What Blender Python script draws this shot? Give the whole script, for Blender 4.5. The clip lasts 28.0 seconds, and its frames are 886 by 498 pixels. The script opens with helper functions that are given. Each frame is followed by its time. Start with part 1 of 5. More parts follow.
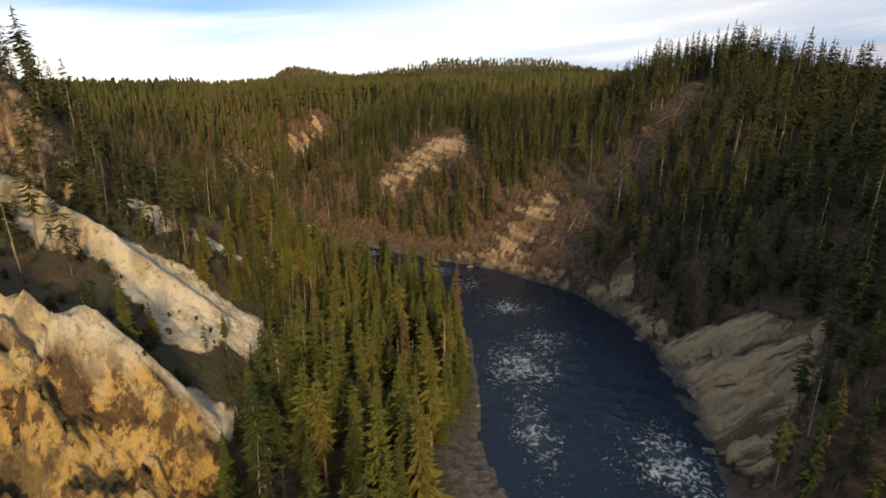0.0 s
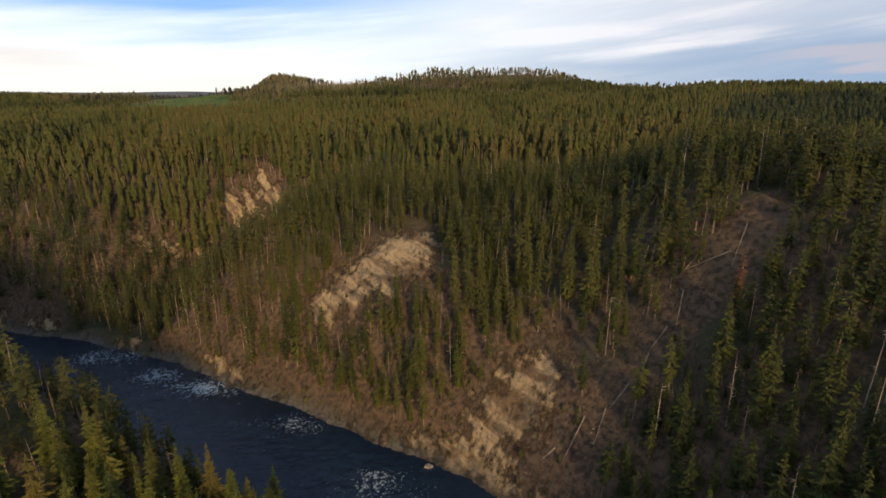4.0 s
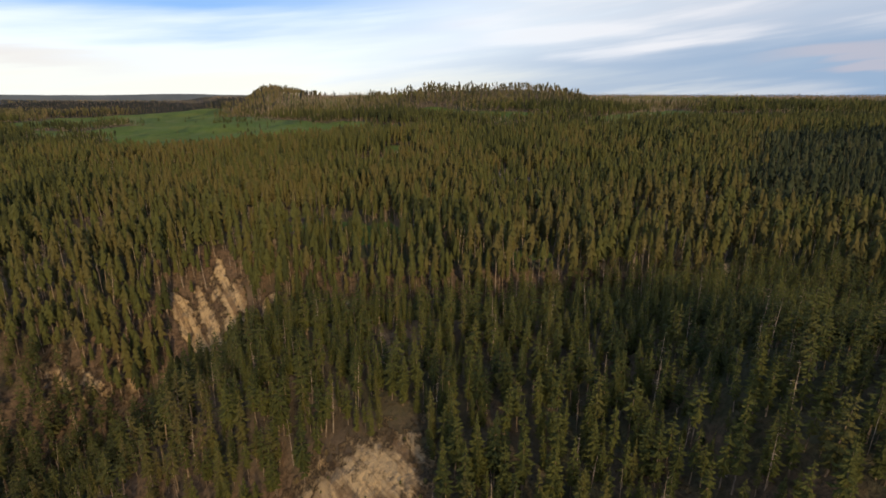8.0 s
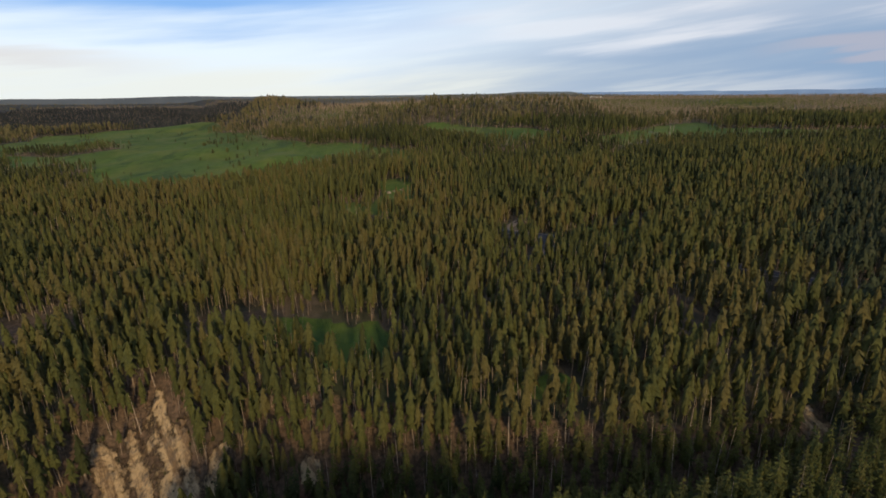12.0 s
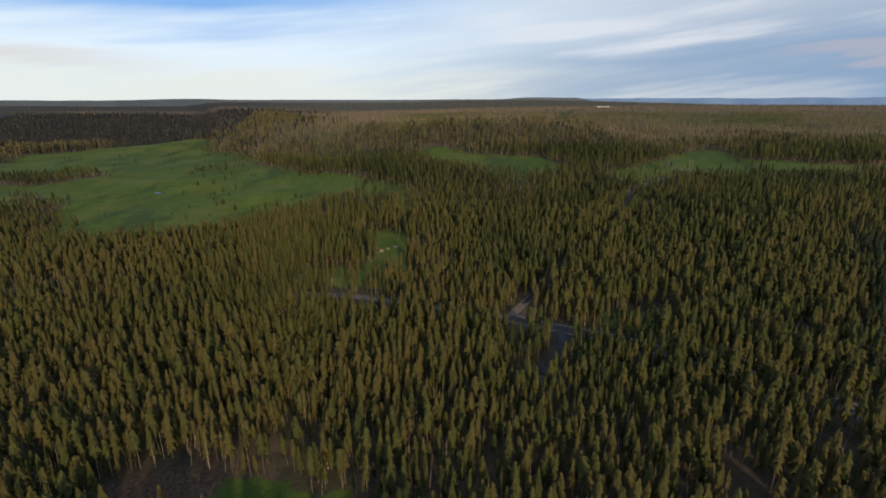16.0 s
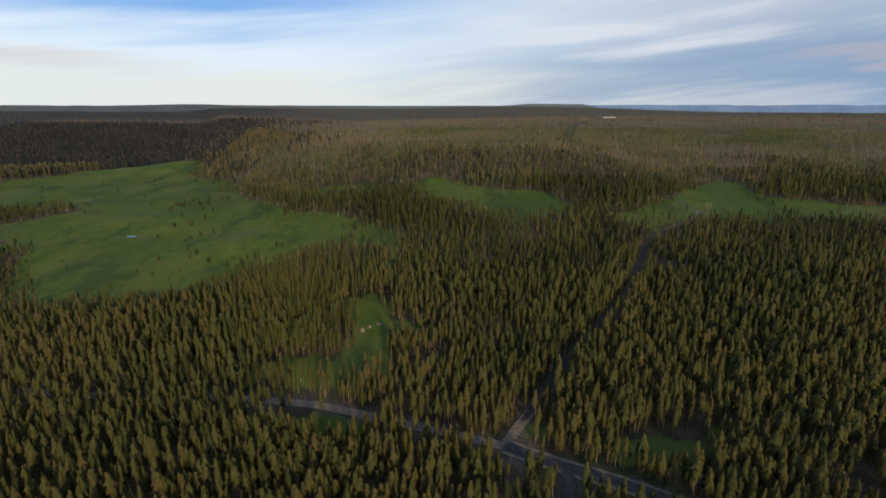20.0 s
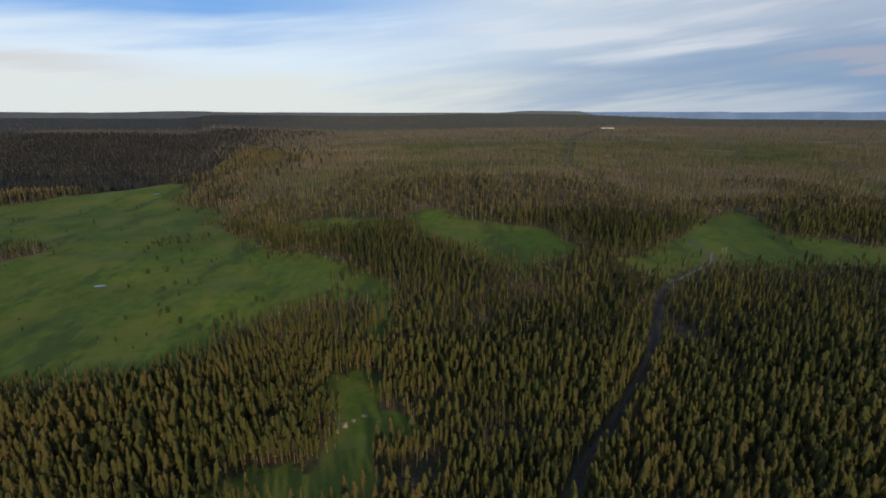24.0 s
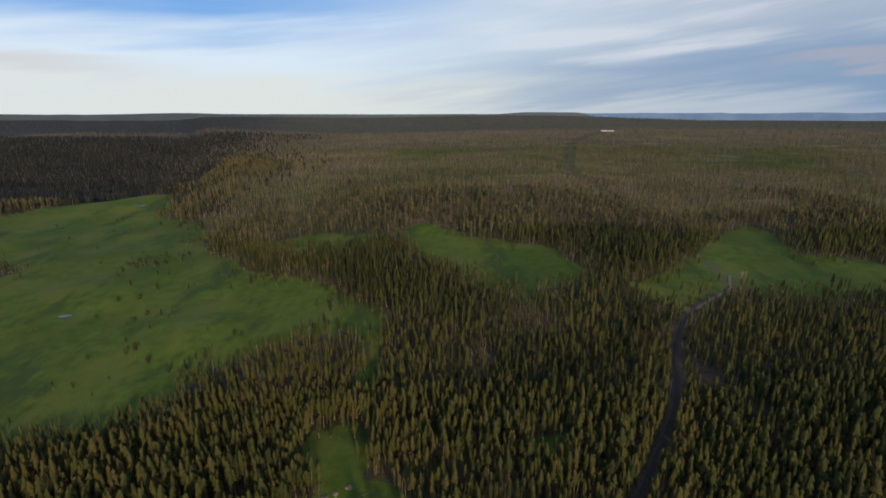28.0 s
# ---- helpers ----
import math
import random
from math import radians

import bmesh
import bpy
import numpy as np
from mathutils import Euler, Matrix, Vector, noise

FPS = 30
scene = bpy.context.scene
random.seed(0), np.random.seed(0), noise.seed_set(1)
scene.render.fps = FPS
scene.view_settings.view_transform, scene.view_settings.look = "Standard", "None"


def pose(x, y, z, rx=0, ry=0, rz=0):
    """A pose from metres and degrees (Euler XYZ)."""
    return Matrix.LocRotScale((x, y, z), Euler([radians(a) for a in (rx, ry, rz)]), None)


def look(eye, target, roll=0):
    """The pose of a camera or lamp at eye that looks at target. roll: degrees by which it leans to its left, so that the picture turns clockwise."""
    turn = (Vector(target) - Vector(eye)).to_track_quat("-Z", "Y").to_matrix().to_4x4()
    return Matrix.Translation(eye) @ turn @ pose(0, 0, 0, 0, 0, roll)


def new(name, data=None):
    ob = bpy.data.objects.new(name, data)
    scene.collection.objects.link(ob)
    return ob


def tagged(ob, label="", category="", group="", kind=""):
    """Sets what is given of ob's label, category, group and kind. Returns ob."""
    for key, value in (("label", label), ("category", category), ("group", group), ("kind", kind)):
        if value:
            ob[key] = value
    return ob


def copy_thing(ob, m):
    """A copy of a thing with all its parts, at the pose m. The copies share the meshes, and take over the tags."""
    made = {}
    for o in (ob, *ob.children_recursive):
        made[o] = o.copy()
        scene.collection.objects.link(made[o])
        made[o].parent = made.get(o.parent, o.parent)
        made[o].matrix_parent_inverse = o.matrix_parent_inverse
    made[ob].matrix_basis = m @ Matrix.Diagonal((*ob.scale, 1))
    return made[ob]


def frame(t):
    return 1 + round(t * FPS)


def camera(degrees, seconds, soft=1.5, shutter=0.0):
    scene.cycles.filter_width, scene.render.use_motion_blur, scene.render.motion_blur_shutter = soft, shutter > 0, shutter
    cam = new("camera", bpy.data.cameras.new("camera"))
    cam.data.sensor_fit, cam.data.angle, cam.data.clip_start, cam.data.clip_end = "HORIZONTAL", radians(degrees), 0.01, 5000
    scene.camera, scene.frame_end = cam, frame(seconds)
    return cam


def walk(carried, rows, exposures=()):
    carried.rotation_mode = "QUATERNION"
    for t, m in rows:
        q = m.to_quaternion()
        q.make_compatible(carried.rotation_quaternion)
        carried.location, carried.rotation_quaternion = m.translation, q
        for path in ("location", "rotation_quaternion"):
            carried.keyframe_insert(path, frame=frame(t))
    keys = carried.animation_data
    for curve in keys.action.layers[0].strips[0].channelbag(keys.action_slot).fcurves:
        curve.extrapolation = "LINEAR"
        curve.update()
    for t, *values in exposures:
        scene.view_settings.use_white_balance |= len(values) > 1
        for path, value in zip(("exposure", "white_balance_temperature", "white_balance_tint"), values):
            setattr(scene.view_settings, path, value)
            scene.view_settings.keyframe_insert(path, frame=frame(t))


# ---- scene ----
cam = camera(84.0, 28.0, soft=1.7)
# seconds, x, y, z, pitch, roll, yaw
PATH = [
    (0, 0.00, 0.00, 44.00, -16.250, -0.187, -0.004),
    (0.5, 1.32, 6.83, 46.32, -16.183, -0.216, -0.034),
    (1, 2.67, 13.56, 48.69, -16.162, -0.248, -0.034),
    (1.5, 4.05, 20.47, 51.35, -16.174, -0.271, -0.067),
    (2, 5.39, 27.48, 54.17, -16.236, -0.247, -0.112),
    (2.5, 6.76, 34.43, 57.15, -16.295, -0.219, -0.200),
    (3, 8.00, 41.31, 60.23, -16.355, -0.209, -0.285),
    (3.5, 9.07, 47.94, 63.38, -16.389, -0.179, -0.379),
    (5.5, 10.99, 72.07, 77.38, -16.467, -0.193, -0.599),
    (6, 11.09, 77.64, 80.89, -16.457, -0.169, -0.610),
    (6.5, 11.16, 83.20, 84.39, -16.429, -0.182, -0.641),
    (7, 11.25, 88.79, 87.88, -16.436, -0.167, -0.670),
    (7.5, 11.42, 94.44, 91.39, -16.467, -0.130, -0.695),
    (8, 11.62, 100.29, 94.92, -16.527, -0.094, -0.717),
    (8.5, 11.88, 106.31, 98.44, -16.613, -0.062, -0.726),
    (9, 12.22, 112.42, 101.90, -16.680, -0.025, -0.712),
    (9.5, 12.59, 118.54, 105.22, -16.721, 0.061, -0.654),
    (10, 13.03, 124.63, 108.41, -16.758, 0.162, -0.572),
    (10.5, 13.50, 130.66, 111.55, -16.824, 0.311, -0.455),
    (11, 14.01, 136.66, 114.66, -16.854, 0.465, -0.362),
    (11.5, 14.51, 142.56, 117.74, -16.906, 0.552, -0.267),
    (12, 15.01, 148.43, 120.86, -16.925, 0.578, -0.175),
    (12.5, 15.48, 154.30, 124.08, -16.936, 0.513, -0.114),
    (14.5, 16.60, 177.92, 138.35, -16.678, 0.108, 0.451),
    (15, 16.98, 184.18, 142.09, -16.708, 0.151, 0.353),
    (15.5, 17.49, 190.56, 145.87, -16.738, 0.152, 0.312),
    (16, 18.22, 197.02, 149.64, -16.745, 0.093, 0.357),
    (16.5, 19.17, 203.53, 153.43, -16.715, 0.005, 0.468),
    (17, 20.27, 210.04, 157.26, -16.653, -0.062, 0.624),
    (17.5, 21.45, 216.53, 161.20, -16.714, -0.165, 0.773),
    (18, 22.64, 222.92, 165.19, -16.691, -0.185, 0.915),
    (18.5, 23.77, 229.18, 169.16, -16.636, -0.165, 1.010),
    (19, 24.74, 235.31, 173.06, -16.562, -0.111, 1.050),
    (19.5, 25.52, 241.32, 176.90, -16.520, -0.073, 0.986),
    (20, 26.11, 247.25, 180.73, -16.469, -0.077, 0.885),
    (20.5, 26.57, 253.12, 184.58, -16.408, -0.178, 0.875),
    (21, 26.88, 258.92, 188.43, -16.364, -0.213, 0.804),
    (21.5, 27.07, 264.62, 192.22, -16.344, -0.189, 0.727),
    (23.5, 26.83, 286.78, 206.45, -16.171, -0.093, 0.531),
    (24, 26.79, 291.93, 209.29, -16.081, -0.076, 0.511),
    (24.5, 26.80, 296.90, 211.76, -16.026, -0.059, 0.468),
    (25, 26.90, 301.71, 213.77, -16.010, -0.057, 0.432),
    (25.5, 27.09, 306.39, 215.27, -15.946, -0.017, 0.391),
    (26, 27.30, 311.05, 216.34, -15.955, 0.000, 0.350),
    (26.5, 27.49, 315.76, 217.11, -16.003, 0.010, 0.310),
    (27, 27.59, 320.60, 217.72, -16.026, -0.001, 0.258),
    (27.5, 27.58, 325.52, 218.28, -16.030, 0.010, 0.245),
    (28, 27.47, 330.47, 218.82, -16.043, 0.011, 0.232),
]
walk(cam, [(t, pose(x, y, z, 90 + pitch, roll, yaw)) for t, x, y, z, pitch, roll, yaw in PATH],
     exposures=[(0, 0.28, 6750, 10), (3, 0.09, 6500, 10), (6, 0.05, 6400, 9), (12, -0.18, 6050, 7), (18, -0.27, 5960, 6), (28, -0.40, 5880, 6)])

# ---------------------------------------------------------------- world, sun
SUN_AZ, SUN_EL = radians(161), radians(18.5)      # clockwise from +y: low behind the camera, over its right shoulder

def nodes_of(tree):
    tree.nodes.clear()
    def add(kind, *links, **settings):
        n = tree.nodes.new(kind)
        for key, value in settings.items():
            if key == "op":
                n.operation = value
            elif key == "mixtype":
                n.data_type = value
            elif key == "sky":
                n.sky_type = value
            elif key == "attr":
                n.attribute_name = value
        for i, link in enumerate(links):
            if link is None:
                continue
            if isinstance(link, (int, float)):
                n.inputs[i].default_value = link
            elif isinstance(link, tuple):
                n.inputs[i].default_value = link
            else:
                tree.links.new(link, n.inputs[i])
        return n
    return add

def math_node(add, op, *args):
    return add("ShaderNodeMath", *args, op=op).outputs[0]

def mix_col(add, fac, a, b):
    n = add("ShaderNodeMix", mixtype="RGBA")
    for slot, v in ((0, fac), (6, a), (7, b)):
        if isinstance(v, (int, float)):
            n.inputs[slot].default_value = v
        elif isinstance(v, tuple):
            n.inputs[slot].default_value = v if len(v) == 4 else (*v, 1)
        else:
            n.id_data.links.new(v, n.inputs[slot])
    return n.outputs[2]

def smooth_node(add, v, lo, hi):
    n = add("ShaderNodeMapRange", v, lo, hi, 0.0, 1.0)
    n.interpolation_type = "SMOOTHSTEP"
    return n.outputs[0]

def make_world():
    w = bpy.data.worlds.new("sky")
    scene.world = w
    w.use_nodes = True
    add = nodes_of(w.node_tree)
    co = add("ShaderNodeTexCoord").outputs["Generated"]
    sep = add("ShaderNodeSeparateXYZ", co)
    az = math_node(add, "ARCTAN2", sep.outputs[0], sep.outputs[1])
    el = math_node(add, "ARCSINE", sep.outputs[2])
    sky = add("ShaderNodeTexSky", sky="NISHITA")
    sky.sun_disc = False
    sky.sun_elevation, sky.sun_rotation = SUN_EL, SUN_AZ
    sky.air_density, sky.dust_density = 1.2, 1.5
    base = add("ShaderNodeVectorMath", sky.outputs[0], op="SCALE")
    base.inputs["Scale"].default_value = 0.13
    # thin, wind-drawn cloud sheets: noise drawn out along the horizon
    cv = add("ShaderNodeCombineXYZ", math_node(add, "MULTIPLY", az, 2.2), math_node(add, "MULTIPLY", math_node(add, "SUBTRACT", el, math_node(add, "MULTIPLY", az, 0.11)), 24.0), 1.7)
    wisp = add("ShaderNodeTexNoise", cv.outputs[0])
    wisp.inputs["Scale"].default_value, wisp.inputs["Detail"].default_value, wisp.inputs["Roughness"].default_value = 1.0, 5.0, 0.52
    cv2 = add("ShaderNodeCombineXYZ", math_node(add, "MULTIPLY", az, 1.1), math_node(add, "MULTIPLY", el, 7.0), 4.3)
    bank = add("ShaderNodeTexNoise", cv2.outputs[0])
    bank.inputs["Scale"].default_value, bank.inputs["Detail"].default_value = 1.0, 3.0
    # overhead: the plain blue with a thin veil
    blue = mix_col(add, smooth_node(add, el, 0.0, 0.45), (0.45, 0.58, 0.76), (0.13, 0.21, 0.40))
    over = mix_col(add, 0.75, base.outputs[0], blue)
    over = mix_col(add, math_node(add, "MULTIPLY", smooth_node(add, wisp.outputs[0], 0.38, 0.68), 0.5), over, (0.86, 0.88, 0.91))
    # low down: a bright white sheet, torn open to blue on one side, grey banks on the other
    w5 = math_node(add, "SUBTRACT", wisp.outputs[0], 0.5)
    b5 = math_node(add, "SUBTRACT", bank.outputs[0], 0.5)
    lift = math_node(add, "ADD", el, math_node(add, "ADD", math_node(add, "MULTIPLY", w5, 0.16), math_node(add, "MULTIPLY", b5, 0.10)))
    sheet = mix_col(add, smooth_node(add, lift, 0.0, 0.09), (0.95, 0.93, 0.84), (0.92, 0.98, 1.03))
    left = math_node(add, "SUBTRACT", 1.0, smooth_node(add, math_node(add, "ADD", az, math_node(add, "MULTIPLY", b5, 0.7)), -0.30, 0.22))
    torn = math_node(add, "MULTIPLY", left, smooth_node(add, lift, 0.085, 0.20))
    low = mix_col(add, torn, sheet, (0.27, 0.50, 0.90))
    low = mix_col(add, math_node(add, "MULTIPLY", math_node(add, "MULTIPLY", left, smooth_node(add, lift, 0.20, 0.27)), 0.6), low, (0.80, 0.88, 0.97))
    far_left = math_node(add, "SUBTRACT", 1.0, smooth_node(add, az, -0.75, -0.40))
    blush = math_node(add, "MULTIPLY", far_left, math_node(add, "MULTIPLY", smooth_node(add, lift, 0.02, 0.05), math_node(add, "SUBTRACT", 1.0, smooth_node(add, lift, 0.06, 0.10))))
    low = mix_col(add, math_node(add, "MULTIPLY", blush, 0.6), low, (0.80, 0.70, 0.64))
    right = smooth_node(add, math_node(add, "ADD", az, math_node(add, "ADD", math_node(add, "MULTIPLY", b5, 0.6), math_node(add, "MULTIPLY", w5, 0.8))), -0.32, 0.66)
    mauve = mix_col(add, smooth_node(add, math_node(add, "ADD", w5, b5), -0.10, 0.16), (0.46, 0.51, 0.62), (0.80, 0.78, 0.81))
    low = mix_col(add, math_node(add, "MULTIPLY", right, 0.9), low, mauve)
    band = math_node(add, "MULTIPLY", right, math_node(add, "MULTIPLY", smooth_node(add, lift, -0.02, 0.02), math_node(add, "SUBTRACT", 1.0, smooth_node(add, lift, 0.06, 0.125))))
    low = mix_col(add, math_node(add, "MULTIPLY", band, 0.95), low, (0.31, 0.42, 0.58))
    rim = math_node(add, "MULTIPLY", smooth_node(add, az, 0.50, 0.66), math_node(add, "MULTIPLY", smooth_node(add, lift, 0.030, 0.045), math_node(add, "SUBTRACT", 1.0, smooth_node(add, lift, 0.055, 0.075))))
    low = mix_col(add, math_node(add, "MULTIPLY", rim, 0.45), low, (0.66, 0.54, 0.54))
    c = mix_col(add, smooth_node(add, el, 0.22, 0.42), low, over)
    out = add("ShaderNodeBackground", c, 1.08)
    add("ShaderNodeOutputWorld", out.outputs[0])

make_world()
sun = new("sun", bpy.data.lights.new("sun", "SUN"))
sun.data.energy, sun.data.angle, sun.data.color = 3.5, radians(6), (1.0, 0.72, 0.39)
sun.matrix_world = look((0, 0, 0), (-math.sin(SUN_AZ) * math.cos(SUN_EL), -math.cos(SUN_AZ) * math.cos(SUN_EL), -math.sin(SUN_EL)))
scene.view_settings.exposure = 0.0

# ---------------------------------------------------------------- noise and the lie of the land
def hash2(ix, iy, seed):
    h = (ix.astype(np.int64) * 374761393 + iy.astype(np.int64) * 668265263 + seed * 974634777) & 0xFFFFFFFF
    h = ((h ^ (h >> 13)) * 1274126177) & 0xFFFFFFFF
    return ((h ^ (h >> 16)) & 0xFFFFFF) / float(0xFFFFFF)

def vnoise(x, y, seed=0):
    ix, iy = np.floor(x), np.floor(y)
    fx, fy = x - ix, y - iy
    fx, fy = fx * fx * (3 - 2 * fx), fy * fy * (3 - 2 * fy)
    a, b = hash2(ix, iy, seed), hash2(ix + 1, iy, seed)
    c, d = hash2(ix, iy + 1, seed), hash2(ix + 1, iy + 1, seed)
    return (a + (b - a) * fx) * (1 - fy) + (c + (d - c) * fx) * fy

def fbm(x, y, size, octaves=4, seed=0):
    x, y = np.asarray(x, float) / size, np.asarray(y, float) / size
    v, amp, total = 0.0, 1.0, 0.0
    for k in range(octaves):
        v = v + amp * (vnoise(x + 17.3 * k, y - 9.1 * k, seed + k) - 0.5)
        total += amp
        x, y, amp = x * 2.03, y * 2.03, amp * 0.5
    return v / total * 2          # about -1 to 1

def sm(v, lo, hi):
    t = np.clip((v - lo) / (hi - lo), 0, 1)
    return t * t * (3 - 2 * t)

def line_dist(x, y, pts):
    """Distance to a polyline, the side (+: to the right of its way), and the share along it; pts: (x, y, ...)."""
    best, side, along = np.full(np.shape(x), 1e9), np.zeros(np.shape(x)), np.zeros(np.shape(x))
    for k in range(len(pts) - 1):
        ax, ay, bx, by = *pts[k][:2], *pts[k + 1][:2]
        dx, dy = bx - ax, by - ay
        t = np.clip(((x - ax) * dx + (y - ay) * dy) / (dx * dx + dy * dy), 0, 1)
        d = np.hypot(x - ax - t * dx, y - ay - t * dy)
        near = d < best
        best = np.where(near, d, best)
        side = np.where(near, np.sign((x - ax) * dy - (y - ay) * dx), side)
        along = np.where(near, k + t, along)
    return best, side, along

# the river's middle line with its half width, flowing away from the start of the flight and round to the left
RIVER = [(12, -160, 17), (15, -60, 17), (19, 20, 15), (20, 46, 13), (21, 58, 15.5), (22.5, 72, 16.5), (22.5, 88, 17), (18, 104, 16), (7, 118, 15), (-7, 128, 13),
         (-24, 139, 12), (-44, 150, 11.5), (-66, 162, 11.5), (-95, 174, 12), (-150, 186, 13), (-230, 185, 14), (-340, 150, 15), (-480, 140, 15)]
GULLY = [(-100, 186, 0), (-86, 218, 6), (-68, 242, 11), (-45, 246, 17), (-14, 243, 22), (40, 240, 27), (82, 241, 32), (112, 254, 37), (140, 275, 44)]
ROAD = [(-420, 470), (-260, 455), (-188, 450), (-132, 445), (-86, 444), (-33, 438), (14, 423), (48, 413), (70, 401), (94, 391), (125, 372), (150, 350), (172, 331), (200, 316), (300, 300), (420, 320)]
TRACK = [(48, 413), (59, 430), (74, 452), (87, 474), (112, 505), (132, 532), (151, 560), (166, 592), (180, 625), (196, 654), (216, 674), (258, 705), (274, 735), (273, 765), (276, 800), (262, 860), (250, 1000), (254, 1252), (405, 1829), (560, 2200), (716, 2523)]
SPUR = [(70, 401), (69, 388), (64, 376), (55, 366)]

def river_edge(x, y):
    d, side, along = line_dist(x, y, RIVER)
    k = np.clip(along.astype(int), 0, len(RIVER) - 2)
    hw = np.array([p[2] for p in RIVER], float)
    w = hw[k] + (hw[k + 1] - hw[k]) * (along - k)
    return d - w - 1.5 * fbm(x, y, 14, 3, 5), side

def plateau(x, y):
    p = np.interp(y, [-400, 100, 180, 260, 311, 415, 500, 600, 700, 790, 840, 1500, 4700], [42, 42, 41, 41, 45, 49, 55, 64, 72, 77, 79, 80, 82])
    p = p + np.clip(0.03 * x, -12, 12) * sm(y, 150, 600)
    # the wooded rise behind the meadows, with a knob in its middle
    east = sm(x, 190, 390)
    p = p - 6 * east * sm(y, 600, 780) - 7 * np.exp(-((y - 630) / 42) ** 2) * sm(x, 10, 70)
    rise = 27 * (1 - east) * sm(y + 14 * fbm(x, y, 90, 2, 14), 850, 1190) + 28 * east * sm(y + 14 * fbm(x, y, 90, 2, 14), 900, 2000) + 25 * np.exp(-((x - 80) / 175) ** 4 - ((y - 968) / 85) ** 2) + 23 * np.exp(-((x + 370) / 90) ** 2 - ((y - 1250) / 110) ** 2)
    p = p + rise * sm(x + 0.5 * (y - 989), -330, -230)
    p = p + 13 * sm(x, 34, 66) * (1 - sm(np.hypot((x - 78) / 38, (y - 160) / 56), 0.2, 1.15)) + 2 * sm(x, 60, 90) * (1 - sm(y, 140, 190))
    p = p + 17 * np.exp(-((x + 425) / 110) ** 2 - ((y - 1112) / 70) ** 2)
    # the side valley beyond the big meadow, and the far rolling country
    p = p - 46 * (1 - sm(x + 0.25 * (y - 1200), -640, -380)) * sm(y, 1060, 1350) * (1 - sm(y, 1700, 2700))
    p = p + 38 * sm(y, 2300, 4600) * (1 - 1.25 * sm(x, 500, 2600)) + 8 * fbm(x, y, 900, 3, 11) * sm(y, 1300, 2600) + 3.0 * fbm(x, y, 150, 3, 12) * sm(y, 300, 500) + 4.6 * fbm(x + 0.6 * y, y - 0.4 * x, 60, 4, 13) * sm(y, 480, 600) * (1 - sm(x, -60, 20)) * (1 - sm(y, 1150, 1300))
    p = p + 30 * np.exp(-((x + 1700) / 800) ** 2) * np.exp(-((y - 2600) / 420) ** 2)
    return p

def ridge(x, y, pts, width):
    """A sharp crest along a line of (x, y, height): the height that it lifts the ground to, falling off steeply."""
    d, side, along = line_dist(x, y, pts)
    k = np.clip(along.astype(int), 0, len(pts) - 2)
    h = np.array([p[2] for p in pts], float)
    return h[k] + (h[k + 1] - h[k]) * (along - k) - d / width, d

FIN_A = [(-90, 74, 44), (-66, 72, 36), (-54, 70, 30), (-48, 69.5, 26.5), (-43, 69, 22), (-37, 68.5, 17.5), (-31, 68, 12.5), (-28.5, 67.5, 4)]
FIN_A2 = [(-50, 70, 26), (-43, 66.5, 17), (-38, 63.5, 11), (-34, 61, 5)]
FIN_B = [(-92, 50, 44), (-66, 48, 36), (-48, 46, 28), (-40, 45, 24.5), (-36.5, 45.5, 25), (-32, 47, 19.5), (-28.5, 49.5, 13), (-26, 51.5, 7), (-24, 53, 0)]
FIN_C = [(-120, 94, 66), (-79, 87, 55), (-67, 84, 44), (-60, 83, 34), (-56, 82, 24)]
OUTCROP = [(-54, 88, 24), (-51, 86, 22), (-49, 84, 15)]
OUTCROP_2 = [(-45, 88, 16), (-40, 87, 15), (-37, 88, 11)]

